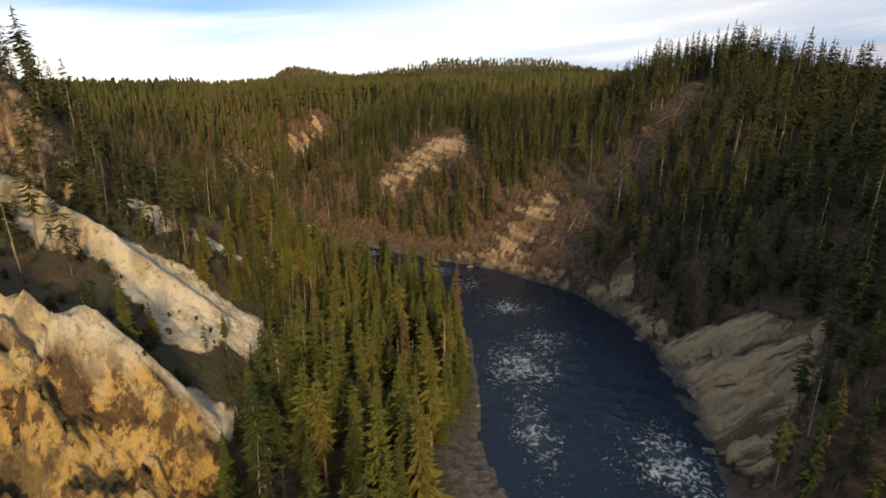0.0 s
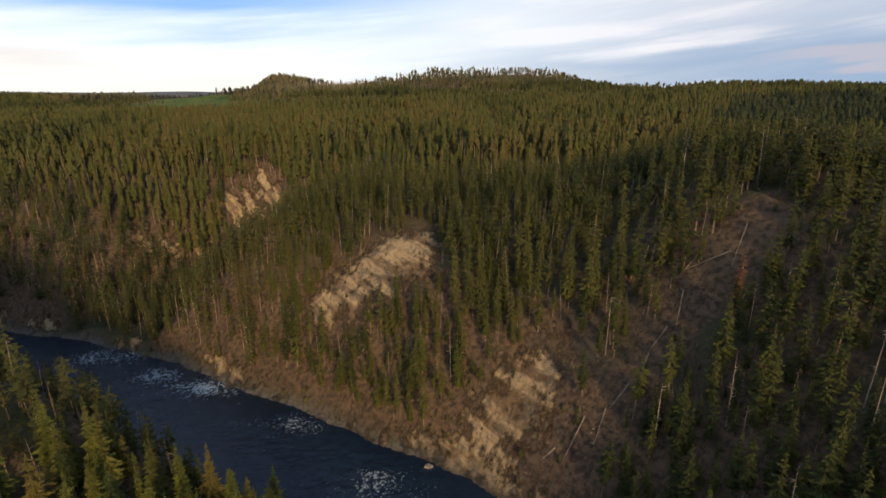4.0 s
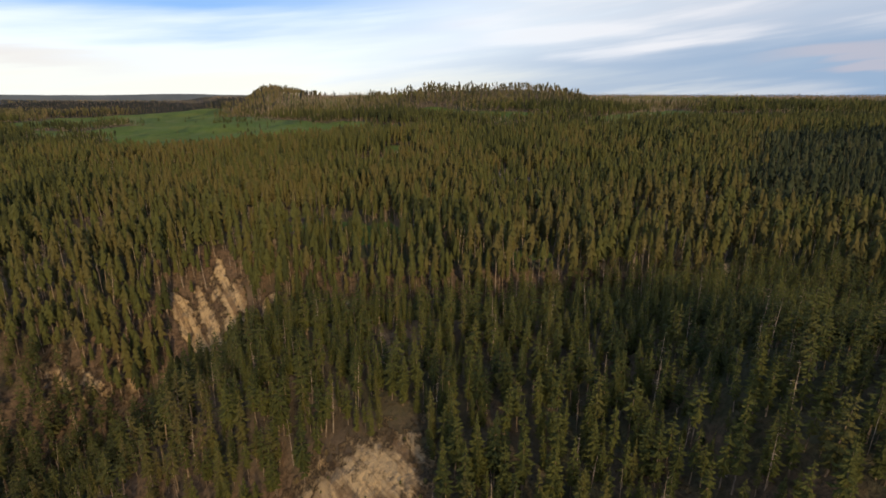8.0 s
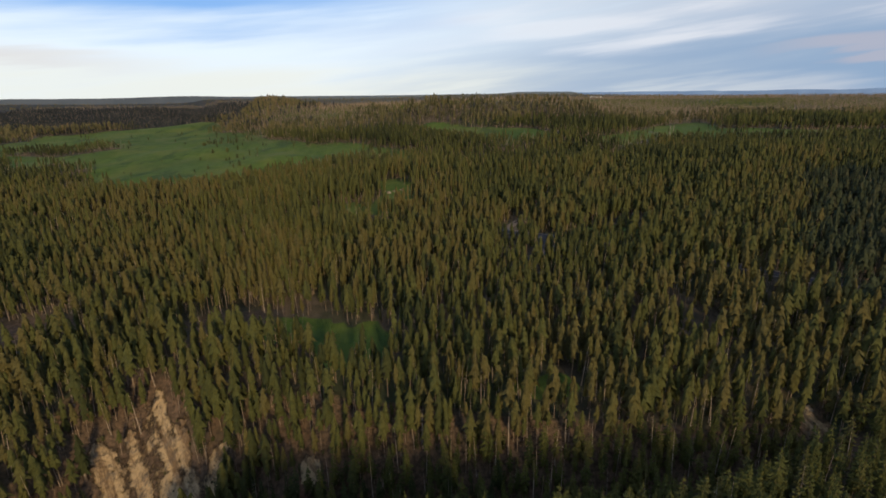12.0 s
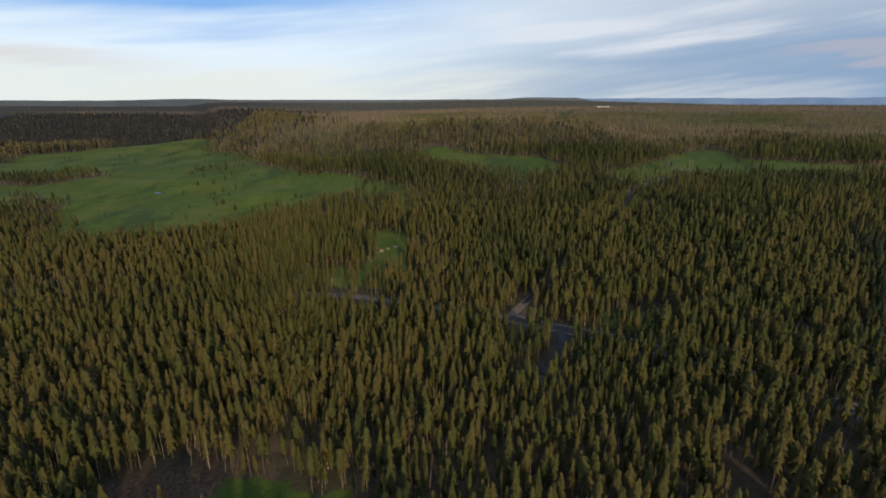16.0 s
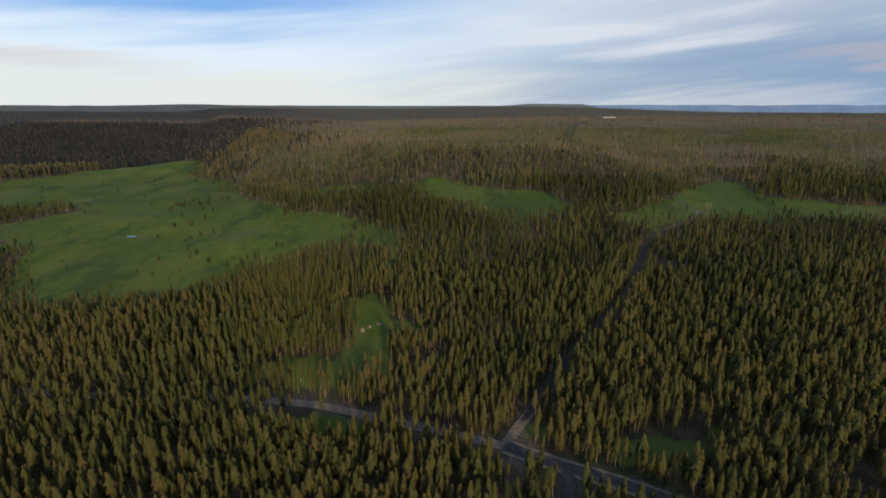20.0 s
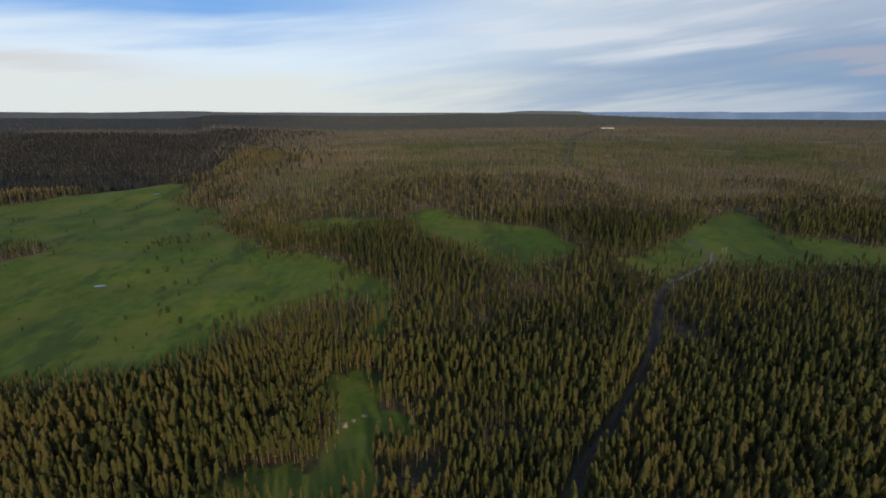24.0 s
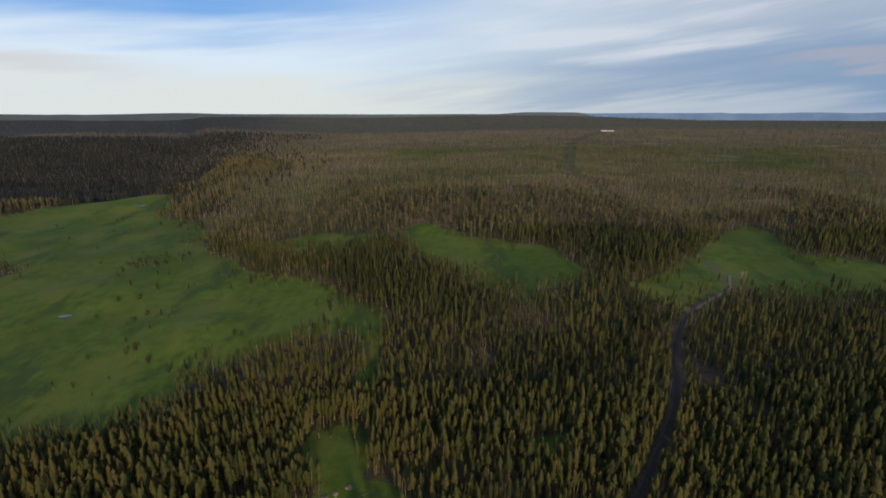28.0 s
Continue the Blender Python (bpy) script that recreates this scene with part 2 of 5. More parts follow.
def height(x, y):
    x, y = np.asarray(x, float), np.asarray(y, float)
    e, side = river_edge(x, y)
    p = plateau(x, y)
    wob = fbm(x, y, 30, 4, 3)
    # the outer bank: a steep, gullied wall up to the plateau
    # upstream, behind the flight's start, the unseen valley is opened to let sun in
    er = np.maximum(e + 5.0 * wob * sm(e, 2, 20) - 60 * (1 - sm(y, -10, 42)), 0)
    wall = p * (1 - np.exp(-(er / 24.0) ** 1.18))
    # the inner bank: a low wooded terrace, then the cliffs of the near side
    terrace = 0.4 + 5.5 * sm(e, 1, 30) + 0.6 * wob + 15 * sm(e, 1.0, 16) * sm(-x, 10, 52) * sm(y, 104, 124)
    s = np.minimum(-x - 24, (122 - y) * 0.95 + 0.10 * (-x - 50)) + 4 * wob
    s = np.where(y < -30, -x - 27, s)
    cliff = (p + 4) * (1 - np.exp(-(np.maximum(s, 0) / 46.0) ** 1.35))
    far_bank = 0.45 * np.maximum(np.minimum(-x - 150, 170 - y), 0) ** 0.9
    inner = terrace + np.minimum(np.maximum(cliff, far_bank), p)
    z = np.where(side > 0, wall, inner)
    # side gully behind the first spur
    gd, gs, ga = line_dist(x, y, GULLY)
    k = np.clip(ga.astype(int), 0, len(GULLY) - 2)
    gh = np.array([q[2] for q in GULLY], float)
    floor = gh[k] + (gh[k + 1] - gh[k]) * (ga - k)
    vee = floor + 0.85 * np.maximum(gd - 2, 0) + 2 * wob
    # the spur between river and gully runs out in a low nose
    nose = np.maximum(14 + 0.8 * (x + 58) + 3 * wob, 2.5)
    z = np.where((side > 0) & (gs > 0) & (x < 0), np.minimum(z, nose), z)
    z = np.where((side > 0) & (vee < z), vee, z)
    # knife ridges of the near cliffs
    for fin, w in ((FIN_A, 0.62), (FIN_A2, 0.62), (FIN_B, 0.75), (FIN_C, 1.0), (OUTCROP, 0.4), (OUTCROP_2, 0.42)):
        r, d = ridge(x, y + 1.2 * fbm(x, y, 7, 3, 23), fin, w)
        r = r + 1.1 * fbm(x, y, 5, 3, 21) * sm(d, 0.3, 3)
        z = np.where(r > z, r, z)
    # the near cliff falls away from its crest in ribs, towards the start of the flight
    crest = np.interp(-x, [22, 25, 28, 30.5, 33, 36.5, 40, 48, 66, 92, 150], [0, 3, 11, 16, 20.5, 25, 24.5, 28, 36, 44, 46])
    crest = crest + 1.6 * fbm(x, 0 * x, 6, 3, 34)
    lip = 46 + (7 * fbm(x, 0 * x, 26, 3, 35) - 3) * sm(-x, 48, 66)
    fall = np.maximum(lip - y, 0)
    u, v = 0.6 * x + 0.8 * y, 0.8 * x - 0.6 * y
    ribs = np.abs(fbm(u, 0.3 * v, 5.2, 3, 31)) * 8.5 + np.abs(fbm(u, 0.5 * v, 2.2, 3, 32)) * 4.0
    face = crest - 1.0 * fall - (ribs - 2.0) * sm(fall, 0.0, 2.6) + 2.6 * fbm(x, y, 2.4, 3, 33) * sm(fall, -0.5, 1.5)
    z = np.where((y < lip) & (x < -18) & (y > -60), np.maximum(face, 1.2 + 0.04 * fall + 2.2 * sm(-x, 20, 30)), z)
    # ground roughness, and the river's bed
    z = z + (0.5 * fbm(x, y, 9, 3, 7) + 0.9 * wob) * sm(e, 0, 12)
    bed = -0.25 * np.maximum(-e, 0)
    return np.where(e < 0, np.maximum(bed, -2.2), np.maximum(z, np.minimum(0.11 * e, 0.9)))

# ---------------------------------------------------------------- zones: what covers the ground
def blob(x, y, cx, cy, rx, ry, turn=0.0, rough=0.35, size=12.0, seed=40):
    a = radians(turn)
    u, v = (x - cx) * math.cos(a) + (y - cy) * math.sin(a), -(x - cx) * math.sin(a) + (y - cy) * math.cos(a)
    return 1 - sm(np.hypot(u / rx, v / ry) + rough * fbm(x, y, size, 3, seed), 0.8, 1.08)

def poly_in(x, y, pts, soft=10.0, wobble=20.0, seed=50):
    """Inside a polygon: 1, with an uneven edge."""
    x = x + wobble * fbm(x, y, 40, 3, seed)
    y = y + wobble * fbm(x, y, 40, 3, seed + 1)
    inside = np.zeros(np.shape(x), bool)
    n = len(pts)
    for k in range(n):
        (ax, ay), (bx, by) = pts[k], pts[(k + 1) % n]
        cross = ((ay > y) != (by > y)) & (x < (bx - ax) * (y - ay) / (by - ay + 1e-9) + ax)
        inside ^= cross
    d, _, _ = line_dist(x, y, [*pts, pts[0]])
    return np.clip(0.5 + np.where(inside, d, -d) / (2 * soft), 0, 1)

MEADOW_1 = [(-420, 640), (-345, 640), (-292, 575), (-232, 534), (-170, 552), (-124, 590), (-68, 644), (-10, 660), (-40, 695), (-97, 745), (-160, 772), (-210, 815), (-255, 878), (-245, 905), (-290, 962), (-345, 990), (-385, 1065), (-400, 1112), (-440, 1128), (-490, 1135), (-545, 1115), (-590, 1062), (-640, 990), (-600, 850), (-560, 760), (-470, 690)]
MEADOW_2 = [(-28, 869), (7, 875), (85, 847), (145, 774), (161, 738), (132, 713), (80, 694), (43, 738), (-3, 807)]
MEADOW_3 = [(382, 905), (395, 860), (373, 788), (436, 747), (664, 737), (656, 701), (429, 689), (322, 688), (279, 705), (206, 676), (175, 716), (226, 742), (272, 794), (331, 861)]
GLADE = [(-44, 549), (-14, 543), (-4, 495), (0, 447), (-25, 443), (-66, 447), (-74, 462), (-43, 470), (-32, 490), (-42, 514)]
MEADOW_4 = [(-186, 849), (-115, 878), (-45, 860), (-62, 812), (-125, 813)]

def grass(x, y):
    g = poly_in(x, y, MEADOW_1, 12.0, 19.0)
    for m in (MEADOW_2, MEADOW_3, MEADOW_4):
        g = np.maximum(g, poly_in(x, y, m, 9, 17))
    g = np.maximum(g, poly_in(x, y, GLADE, 9, 16, 52))
    for cx, cy, rx, ry, turn in ((-24, 534, 16, 22, 10), (0, 503, 20, 16, 0), (-14, 482, 10, 14, 0), (-21, 606, 6, 50, 5), (30, 452, 8, 6, 0), (-36, 469, 34, 11, 5), (-60, 500, 10, 8, 0), (-252, 502, 22, 9, 0), (79, 535, 13, 8, 0), (-8, 297, 26, 13, 15), (42, 271, 11, 6, 0), (-38, 305, 22, 11, 0), (116, 410, 22, 14, 10), (62, 422, 9, 6, 0), (-34, 424, 26, 8, 0)):
        g = np.maximum(g, (0.95 if rx > 9 else 0.7) * blob(x, y, cx, cy, rx, ry, turn, 0.95, 17.0))
    # groves standing in the open
    for cx, cy, rx, ry in ((-452, 768, 72, 26), (-394, 668, 20, 10)):
        g = g * (1 - blob(x, y, cx, cy, rx, ry, 10, 0.5, 30.0, 44))
    return g

SLIDE_A = [(8.5, 185), (10, 174.5), (7.7, 165.8), (2.7, 164), (-4, 165), (-9, 163), (-16, 163.5), (-22, 163.5), (-23, 169.5), (-16, 175), (-9, 180), (0, 182.5)]
SLIDE_B = [(34.5, 142), (34, 135), (31.4, 128), (27.7, 127), (23, 128), (17, 133), (15, 139), (19, 140), (25, 143.5)]
SLIDE_C = [(-70, 276), (-61, 269), (-57, 259), (-48, 262), (-45.5, 254), (-53.5, 251), (-56, 245), (-66, 245), (-73, 250), (-79, 257), (-79, 264), (-72, 263), (-73, 270)]
TONGUES = [([(-70, 275), (-62, 264), (-54, 249)], 1.2), ([(-79, 261), (-70, 252), (-62, 244), (-57, 241)], 1.7), ([(-75, 267), (-66, 256), (-59, 246)], 1.0), ([(-61, 269), (-54, 258), (-49, 250)], 1.1), ([(-47, 261), (-46, 252)], 1.3)]
SLIDE_D = [(-102, 229), (-96, 233), (-94, 229), (-88, 228), (-82, 235), (-79, 242), (-75, 232), (-77, 225), (-88, 221), (-100, 217)]
CHUTE = [(69, 143), (66, 140), (60, 136), (51.4, 133), (45.5, 129.5), (39, 126.3), (34.3, 125), (27, 124.4), (22.7, 125)]
CLIFF_L = [(-92, 89), (-72, 86.5), (-64, 84.5), (-58, 80), (-64, 75.5), (-92, 77)]
CLIFF_R = [(40, 85), (45, 78), (50, 69), (52, 60), (46, 54), (40, 49), (36, 48), (37, 62), (38, 76)]

def rock(x, y, slope, e, side):
    r = np.maximum(0.80 * poly_in(x, y, SLIDE_A, 5.0, 5.0, 63), 0.72 * poly_in(x, y, SLIDE_B, 4.5, 4.5, 64))
    r = np.maximum(r, poly_in(x, y, CLIFF_R, 1.2, 3.0, 65))
    r = np.maximum(r, 0.47 * poly_in(x, y, SLIDE_C, 3.0, 4.0, 70))
    for tongue, w in TONGUES:
        r = np.maximum(r, 0.86 * (1 - sm(line_dist(x, y, tongue)[0] + 1.1 * fbm(x, y, 9, 2, 69), 0.7 * w, 3.0 * w)))
    r = np.maximum(r, 0.62 * poly_in(x, y, SLIDE_D, 3.5, 8.0, 74))
    r = np.maximum(r, np.where((side > 0) & (e < 9), 0.55 * (1 - sm(e + 1.5 * fbm(x, y, 5, 3, 60), 1.5, 5.0)) * sm(fbm(x, y, 13, 3, 66), -0.05, 0.3), 0))
    for cx, cy, rx, ry, turn in ((-20.5, 254.5, 3, 2.4, 0),
                               (41, 104, 2.5, 5, 0), (111, 257, 3, 5, 0), (72, 240, 3, 2.5, 0), (76, 221, 3, 2, 0), (-62, 71, 5, 4.5, 0), (-36, 92, 3.5, 3, 0)):
        r = np.maximum(r, blob(x, y, cx, cy, rx, ry, turn, 0.5, 6.0))
    for fin, w in ((FIN_A[2:], 4.6), (FIN_A2, 3.2), (FIN_B[2:7], 4.6), (OUTCROP, 3.0), (OUTCROP_2, 2.6)):
        d = line_dist(x, y, fin)[0]
        r = np.maximum(r, np.where(side < 0, 1 - sm(d + 2.5 * fbm(x, y, 6, 3, 67), w * 0.45, w * 1.5), 0))
    r = np.maximum(r, np.where(side < 0, 0.66 * poly_in(x, y, CLIFF_L, 2.5, 3.0, 66), 0))
    d, fs, _ = line_dist(x, y, FIN_C)
    r = np.maximum(r, np.where((side < 0) & (fs > 0), 0.7 * (1 - sm(d + 6 * fbm(x, y, 7, 3, 68), 6, 10)) * sm(x, -100, -80) * (1 - sm(x, -73, -67)), 0))
    near = (x < -14) & (y < 46) & (y > -60) & (side < 0)
    r = np.maximum(r, np.where(near, sm(slope + 0.35 * fbm(x, y, 8, 3, 61), 0.72, 1.0), 0))
    r = np.maximum(r, np.where((side > 0) & (e < 7), sm(slope + 0.8 * fbm(x, y, 15, 3, 62), 1.0, 1.6) * (1 - sm(e, 2, 5)), 0))
    return r

def burnt(x, y):
    b = sm(y + 60 * fbm(x, y, 120, 3, 71) - 55 * np.exp(-((x - 110) / 150) ** 2), 880, 1010)
    return np.maximum(b, sm(y, 1150, 1300)) * sm(x + 0.25 * (y - 1200) + 260 * fbm(x, y, 260, 4, 75), -820, -120)

def road_dist(x, y):
    d = np.minimum(line_dist(x, y, ROAD)[0] - 4.2, line_dist(x, y, TRACK)[0] - 2.6)
    return np.minimum(d, line_dist(x, y, SPUR)[0] - 3.4)

def roadside(x, y):
    """Strips kept clear of trees along the roads, wider on the side of the canyon."""
    d, side, along = line_dist(x, y, ROAD)
    swing = 2.0 * fbm(x, y, 25, 3, 77)
    free = d < np.where(x < 48, 3.8, 5.6) + 4.0 * (side > 0) * (((x > 5) & (x < 112)) | ((x > 152) & (x < 184))) + swing
    free |= line_dist(x, y, TRACK)[0] < 3.6 + 0.5 * swing
    return free | (line_dist(x, y, SPUR)[0] < 4.8 + swing)

def dirt(x, y):
    d = np.maximum(blob(x, y, -134, 308, 20, 11), blob(x, y, -64, 311, 18, 8))
    d = np.maximum(d, blob(x, y, 268, 707, 13, 6))
    return np.maximum(d, blob(x, y, 52, 412, 11, 10, 0, 0.3))

# ---------------------------------------------------------------- materials
def material(name, rough=0.9):
    m = bpy.data.materials.new(name)
    m.use_nodes = True
    add = nodes_of(m.node_tree)
    bsdf = add("ShaderNodeBsdfPrincipled")
    bsdf.inputs["Roughness"].default_value = rough
    bsdf.inputs["Specular IOR Level"].default_value = 0.2
    add("ShaderNodeOutputMaterial", bsdf.outputs[0])
    return m, add, bsdf

def noise_node(add, scale, detail=4.0, rough=0.55, vec=None):
    n = add("ShaderNodeTexNoise", vec)
    n.inputs["Scale"].default_value, n.inputs["Detail"].default_value, n.inputs["Roughness"].default_value = scale, detail, rough
    return n.outputs[0]

def noise_color(add, scale, vec):
    n = add("ShaderNodeTexNoise", vec)
    n.inputs["Scale"].default_value, n.inputs["Detail"].default_value = scale, 4.0
    return n.outputs["Color"]

def object_co(add):
    return add("ShaderNodeTexCoord").outputs["Object"]

def bump(add, bsdf, h, strength, distance):
    b = add("ShaderNodeBump")
    b.inputs["Strength"].default_value, b.inputs["Distance"].default_value = strength, distance
    b.id_data.links.new(h, b.inputs["Height"])
    b.id_data.links.new(b.outputs[0], bsdf.inputs["Normal"])

def ground_material():
    m, add, bsdf = material("ground_cover", 0.95)
    co = object_co(add)
    big, mid, fine = noise_node(add, 0.018, 5, 0.6, co), noise_node(add, 0.12, 5, 0.6, co), noise_node(add, 0.9, 5, 0.65, co)
    floor = mix_col(add, smooth_node(add, mid, 0.35, 0.65), (0.070, 0.054, 0.034), (0.140, 0.102, 0.066))
    floor = mix_col(add, smooth_node(add, big, 0.40, 0.62), floor, (0.046, 0.054, 0.024))
    floor = mix_col(add, math_node(add, "MULTIPLY", smooth_node(add, fine, 0.5, 0.72), 0.5), floor, (0.030, 0.025, 0.016))
    green = mix_col(add, smooth_node(add, mid, 0.3, 0.7), (0.062, 0.102, 0.014), (0.102, 0.145, 0.024))
    green = mix_col(add, math_node(add, "MULTIPLY", smooth_node(add, big, 0.42, 0.66), 0.7), green, (0.140, 0.150, 0.030))
    green = mix_col(add, math_node(add, "MULTIPLY", smooth_node(add, noise_node(add, 0.007, 3, 0.5, co), 0.48, 0.62), 0.5), green, (0.040, 0.080, 0.010))
    green = mix_col(add, math_node(add, "MULTIPLY", smooth_node(add, fine, 0.5, 0.75), 0.45), green, (0.032, 0.060, 0.014))
    swale = noise_node(add, 0.030, 5, 0.62, add("ShaderNodeVectorMath", co, (1.0, 0.42, 1.0), op="MULTIPLY").outputs[0])
    green = mix_col(add, math_node(add, "MULTIPLY", smooth_node(add, swale, 0.53, 0.64), 0.65), green, (0.034, 0.062, 0.018))
    green = mix_col(add, math_node(add, "MULTIPLY", smooth_node(add, swale, 0.46, 0.36), 0.45), green, (0.125, 0.142, 0.048))
    stretch = add("ShaderNodeVectorMath", co, (1.0, 1.0, 0.22), op="MULTIPLY").outputs[0]
    runs = noise_node(add, 0.35, 6, 0.65, stretch)
    slant = add("ShaderNodeVectorMath", co, (1.0, 0.75, 0.55), op="MULTIPLY").outputs[0]
    patch3 = noise_node(add, 0.36, 7, 0.70, slant)
    grit = noise_node(add, 0.75, 7, 0.78, slant)
    cream = mix_col(add, smooth_node(add, runs, 0.34, 0.58), (0.52, 0.43, 0.275), (0.82, 0.73, 0.53))
    cream = mix_col(add, math_node(add, "MULTIPLY", smooth_node(add, grit, 0.55, 0.68), 0.65), cream, (0.22, 0.165, 0.095))
    ochre = mix_col(add, smooth_node(add, patch3, 0.455, 0.505), (0.17, 0.105, 0.052), (0.66, 0.44, 0.15))
    ochre = mix_col(add, smooth_node(add, runs, 0.55, 0.66), ochre, (0.66, 0.52, 0.26))
    ochre = mix_col(add, math_node(add, "MULTIPLY", smooth_node(add, grit, 0.50, 0.64), 0.85), ochre, (0.135, 0.085, 0.040))
    ochre = mix_col(add, math_node(add, "MULTIPLY", smooth_node(add, noise_node(add, 0.17, 5, 0.65, slant), 0.53, 0.62), 0.75), ochre, (0.120, 0.098, 0.058))
    xyz = add("ShaderNodeSeparateXYZ", co).outputs
    beds = add("ShaderNodeCombineXYZ", math_node(add, "MULTIPLY", math_node(add, "SUBTRACT", xyz[0], xyz[1]), 0.08), math_node(add, "ADD", math_node(add, "MULTIPLY", xyz[0], 0.73), math_node(add, "MULTIPLY", xyz[1], 0.69)), math_node(add, "MULTIPLY", xyz[2], 0.10)).outputs[0]
    strata = noise_node(add, 0.30, 6, 0.66, beds)
    drab = mix_col(add, smooth_node(add, strata, 0.42, 0.56), (0.19, 0.115, 0.058), (0.52, 0.365, 0.195))
    drab = mix_col(add, math_node(add, "MULTIPLY", smooth_node(add, patch3, 0.52, 0.62), 0.8), drab, (0.150, 0.115, 0.085))
    drab = mix_col(add, math_node(add, "MULTIPLY", smooth_node(add, grit, 0.52, 0.66), 0.6), drab, (0.095, 0.072, 0.052))
    ledge = add("ShaderNodeAttribute", attr="bedding").outputs["Fac"]
    drab = mix_col(add, math_node(add, "MULTIPLY", smooth_node(add, ledge, 0.15, 0.6), smooth_node(add, noise_node(add, 0.55, 7, 0.75, beds), 0.44, 0.56)), drab, (0.68, 0.48, 0.26))
    # thin darker band just short of each bed's upper edge
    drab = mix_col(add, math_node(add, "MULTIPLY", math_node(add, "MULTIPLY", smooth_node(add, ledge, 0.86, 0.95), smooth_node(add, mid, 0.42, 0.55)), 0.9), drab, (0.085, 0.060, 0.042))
    speck = noise_node(add, 1.5, 5, 0.8, slant)
    def grainy(c, dark, light):
        c = mix_col(add, math_node(add, "MULTIPLY", smooth_node(add, speck, 0.55, 0.66), 0.5), c, dark)
        return mix_col(add, math_node(add, "MULTIPLY", smooth_node(add, speck, 0.45, 0.35), 0.45), c, light)
    cream = grainy(cream, (0.20, 0.145, 0.085), (0.62, 0.54, 0.40))
    ochre = grainy(ochre, (0.110, 0.070, 0.034), (0.74, 0.56, 0.25))
    drab = grainy(drab, (0.110, 0.078, 0.050), (0.52, 0.40, 0.25))
    def attr(name):
        return add("ShaderNodeAttribute", attr=name).outputs["Fac"]
    pale = mix_col(add, attr("ochre"), cream, ochre)
    pale = mix_col(add, attr("drab"), pale, drab)
    gravel = mix_col(add, smooth_node(add, fine, 0.35, 0.65), (0.066, 0.058, 0.048), (0.160, 0.142, 0.118))
    def ragged(name, by, amount):
        return smooth_node(add, math_node(add, "ADD", attr(name), math_node(add, "MULTIPLY", math_node(add, "SUBTRACT", by, 0.5), amount)), 0.32, 0.62)
    c = mix_col(add, ragged("grass", mid, 1.1), floor, green)
    earth = mix_col(add, smooth_node(add, fine, 0.35, 0.65), (0.056, 0.037, 0.024), (0.165, 0.106, 0.066))
    c = mix_col(add, math_node(add, "MULTIPLY", attr("soil"), 0.85), c, earth)
    stony = ragged("rock", noise_node(add, 0.40, 7, 0.76, slant), 2.6)
    c = mix_col(add, stony, c, pale)
    c = mix_col(add, attr("gravel"), c, gravel)
    patch = noise_node(add, 0.0075, 4, 0.55, co)
    scrub = mix_col(add, smooth_node(add, mid, 0.35, 0.65), (0.048, 0.050, 0.024), (0.108, 0.098, 0.046))
    scrub = mix_col(add, smooth_node(add, patch, 0.52, 0.60), scrub, (0.075, 0.102, 0.026))
    scrub = mix_col(add, math_node(add, 'MULTIPLY', smooth_node(add, big, 0.45, 0.6), 0.7), scrub, (0.058, 0.050, 0.030))
    straw = noise_node(add, 0.013, 5, 0.6, add("ShaderNodeVectorMath", co, (0.5, 1.0, 1.0), op="MULTIPLY").outputs[0])
    scrub = mix_col(add, smooth_node(add, straw, 0.54, 0.66), scrub, (0.150, 0.132, 0.066))
    c = mix_col(add, attr("burn"), c, scrub)
    # bluish dark tone that carries the side valley's shade and haze
    shaded_canopy = mix_col(add, smooth_node(add, mid, 0.35, 0.65), (0.020, 0.023, 0.025), (0.044, 0.045, 0.043))
    # greyer brown with distance: haze put into the ground's colour
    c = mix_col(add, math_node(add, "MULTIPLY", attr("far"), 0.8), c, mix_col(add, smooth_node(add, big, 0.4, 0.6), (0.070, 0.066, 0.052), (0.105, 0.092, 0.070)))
    c = mix_col(add, attr("woods"), c, shaded_canopy)
    m.node_tree.links.new(c, bsdf.inputs["Base Color"])
    crack = add("ShaderNodeTexVoronoi", stretch)
    crack.inputs["Scale"].default_value = 0.9
    lumps = math_node(add, "ADD", math_node(add, "ADD", math_node(add, "MULTIPLY", patch3, 1.6), math_node(add, "MULTIPLY", speck, -0.8)), math_node(add, "ADD", math_node(add, "MULTIPLY", crack.outputs["Distance"], 0.35), math_node(add, "MULTIPLY", grit, 1.3)))
    h = math_node(add, "ADD", math_node(add, "MULTIPLY", fine, 0.6), math_node(add, "MULTIPLY", lumps, stony))
    bump(add, bsdf, h, 1.0, 1.1)
    return m

def foliage_material(name, dark, light, warm):
    """Needles: the tint of each tree is its own, the grain that of sprays of needles."""
    m, add, bsdf = material(name, 0.85)
    co = object_co(add)
    own = add("ShaderNodeObjectInfo").outputs["Random"]
    tint = math_node(add, "ADD", add("ShaderNodeAttribute", attr="tint").outputs["Fac"], math_node(add, "MULTIPLY", math_node(add, "SUBTRACT", own, 0.5), 0.35))
    fine = noise_node(add, 1.6, 3, 0.6, co)
    c = mix_col(add, smooth_node(add, tint, 0.0, 0.75), dark, light)
    c = mix_col(add, smooth_node(add, tint, 0.68, 1.02), c, warm)
    c = mix_col(add, math_node(add, "MULTIPLY", smooth_node(add, fine, 0.42, 0.7), 0.5), c, tuple(0.45 * v for v in dark))
    m.node_tree.links.new(c, bsdf.inputs["Base Color"])
    bump(add, bsdf, noise_node(add, 3.5, 3, 0.7, co), 1.0, 0.35)
    return m

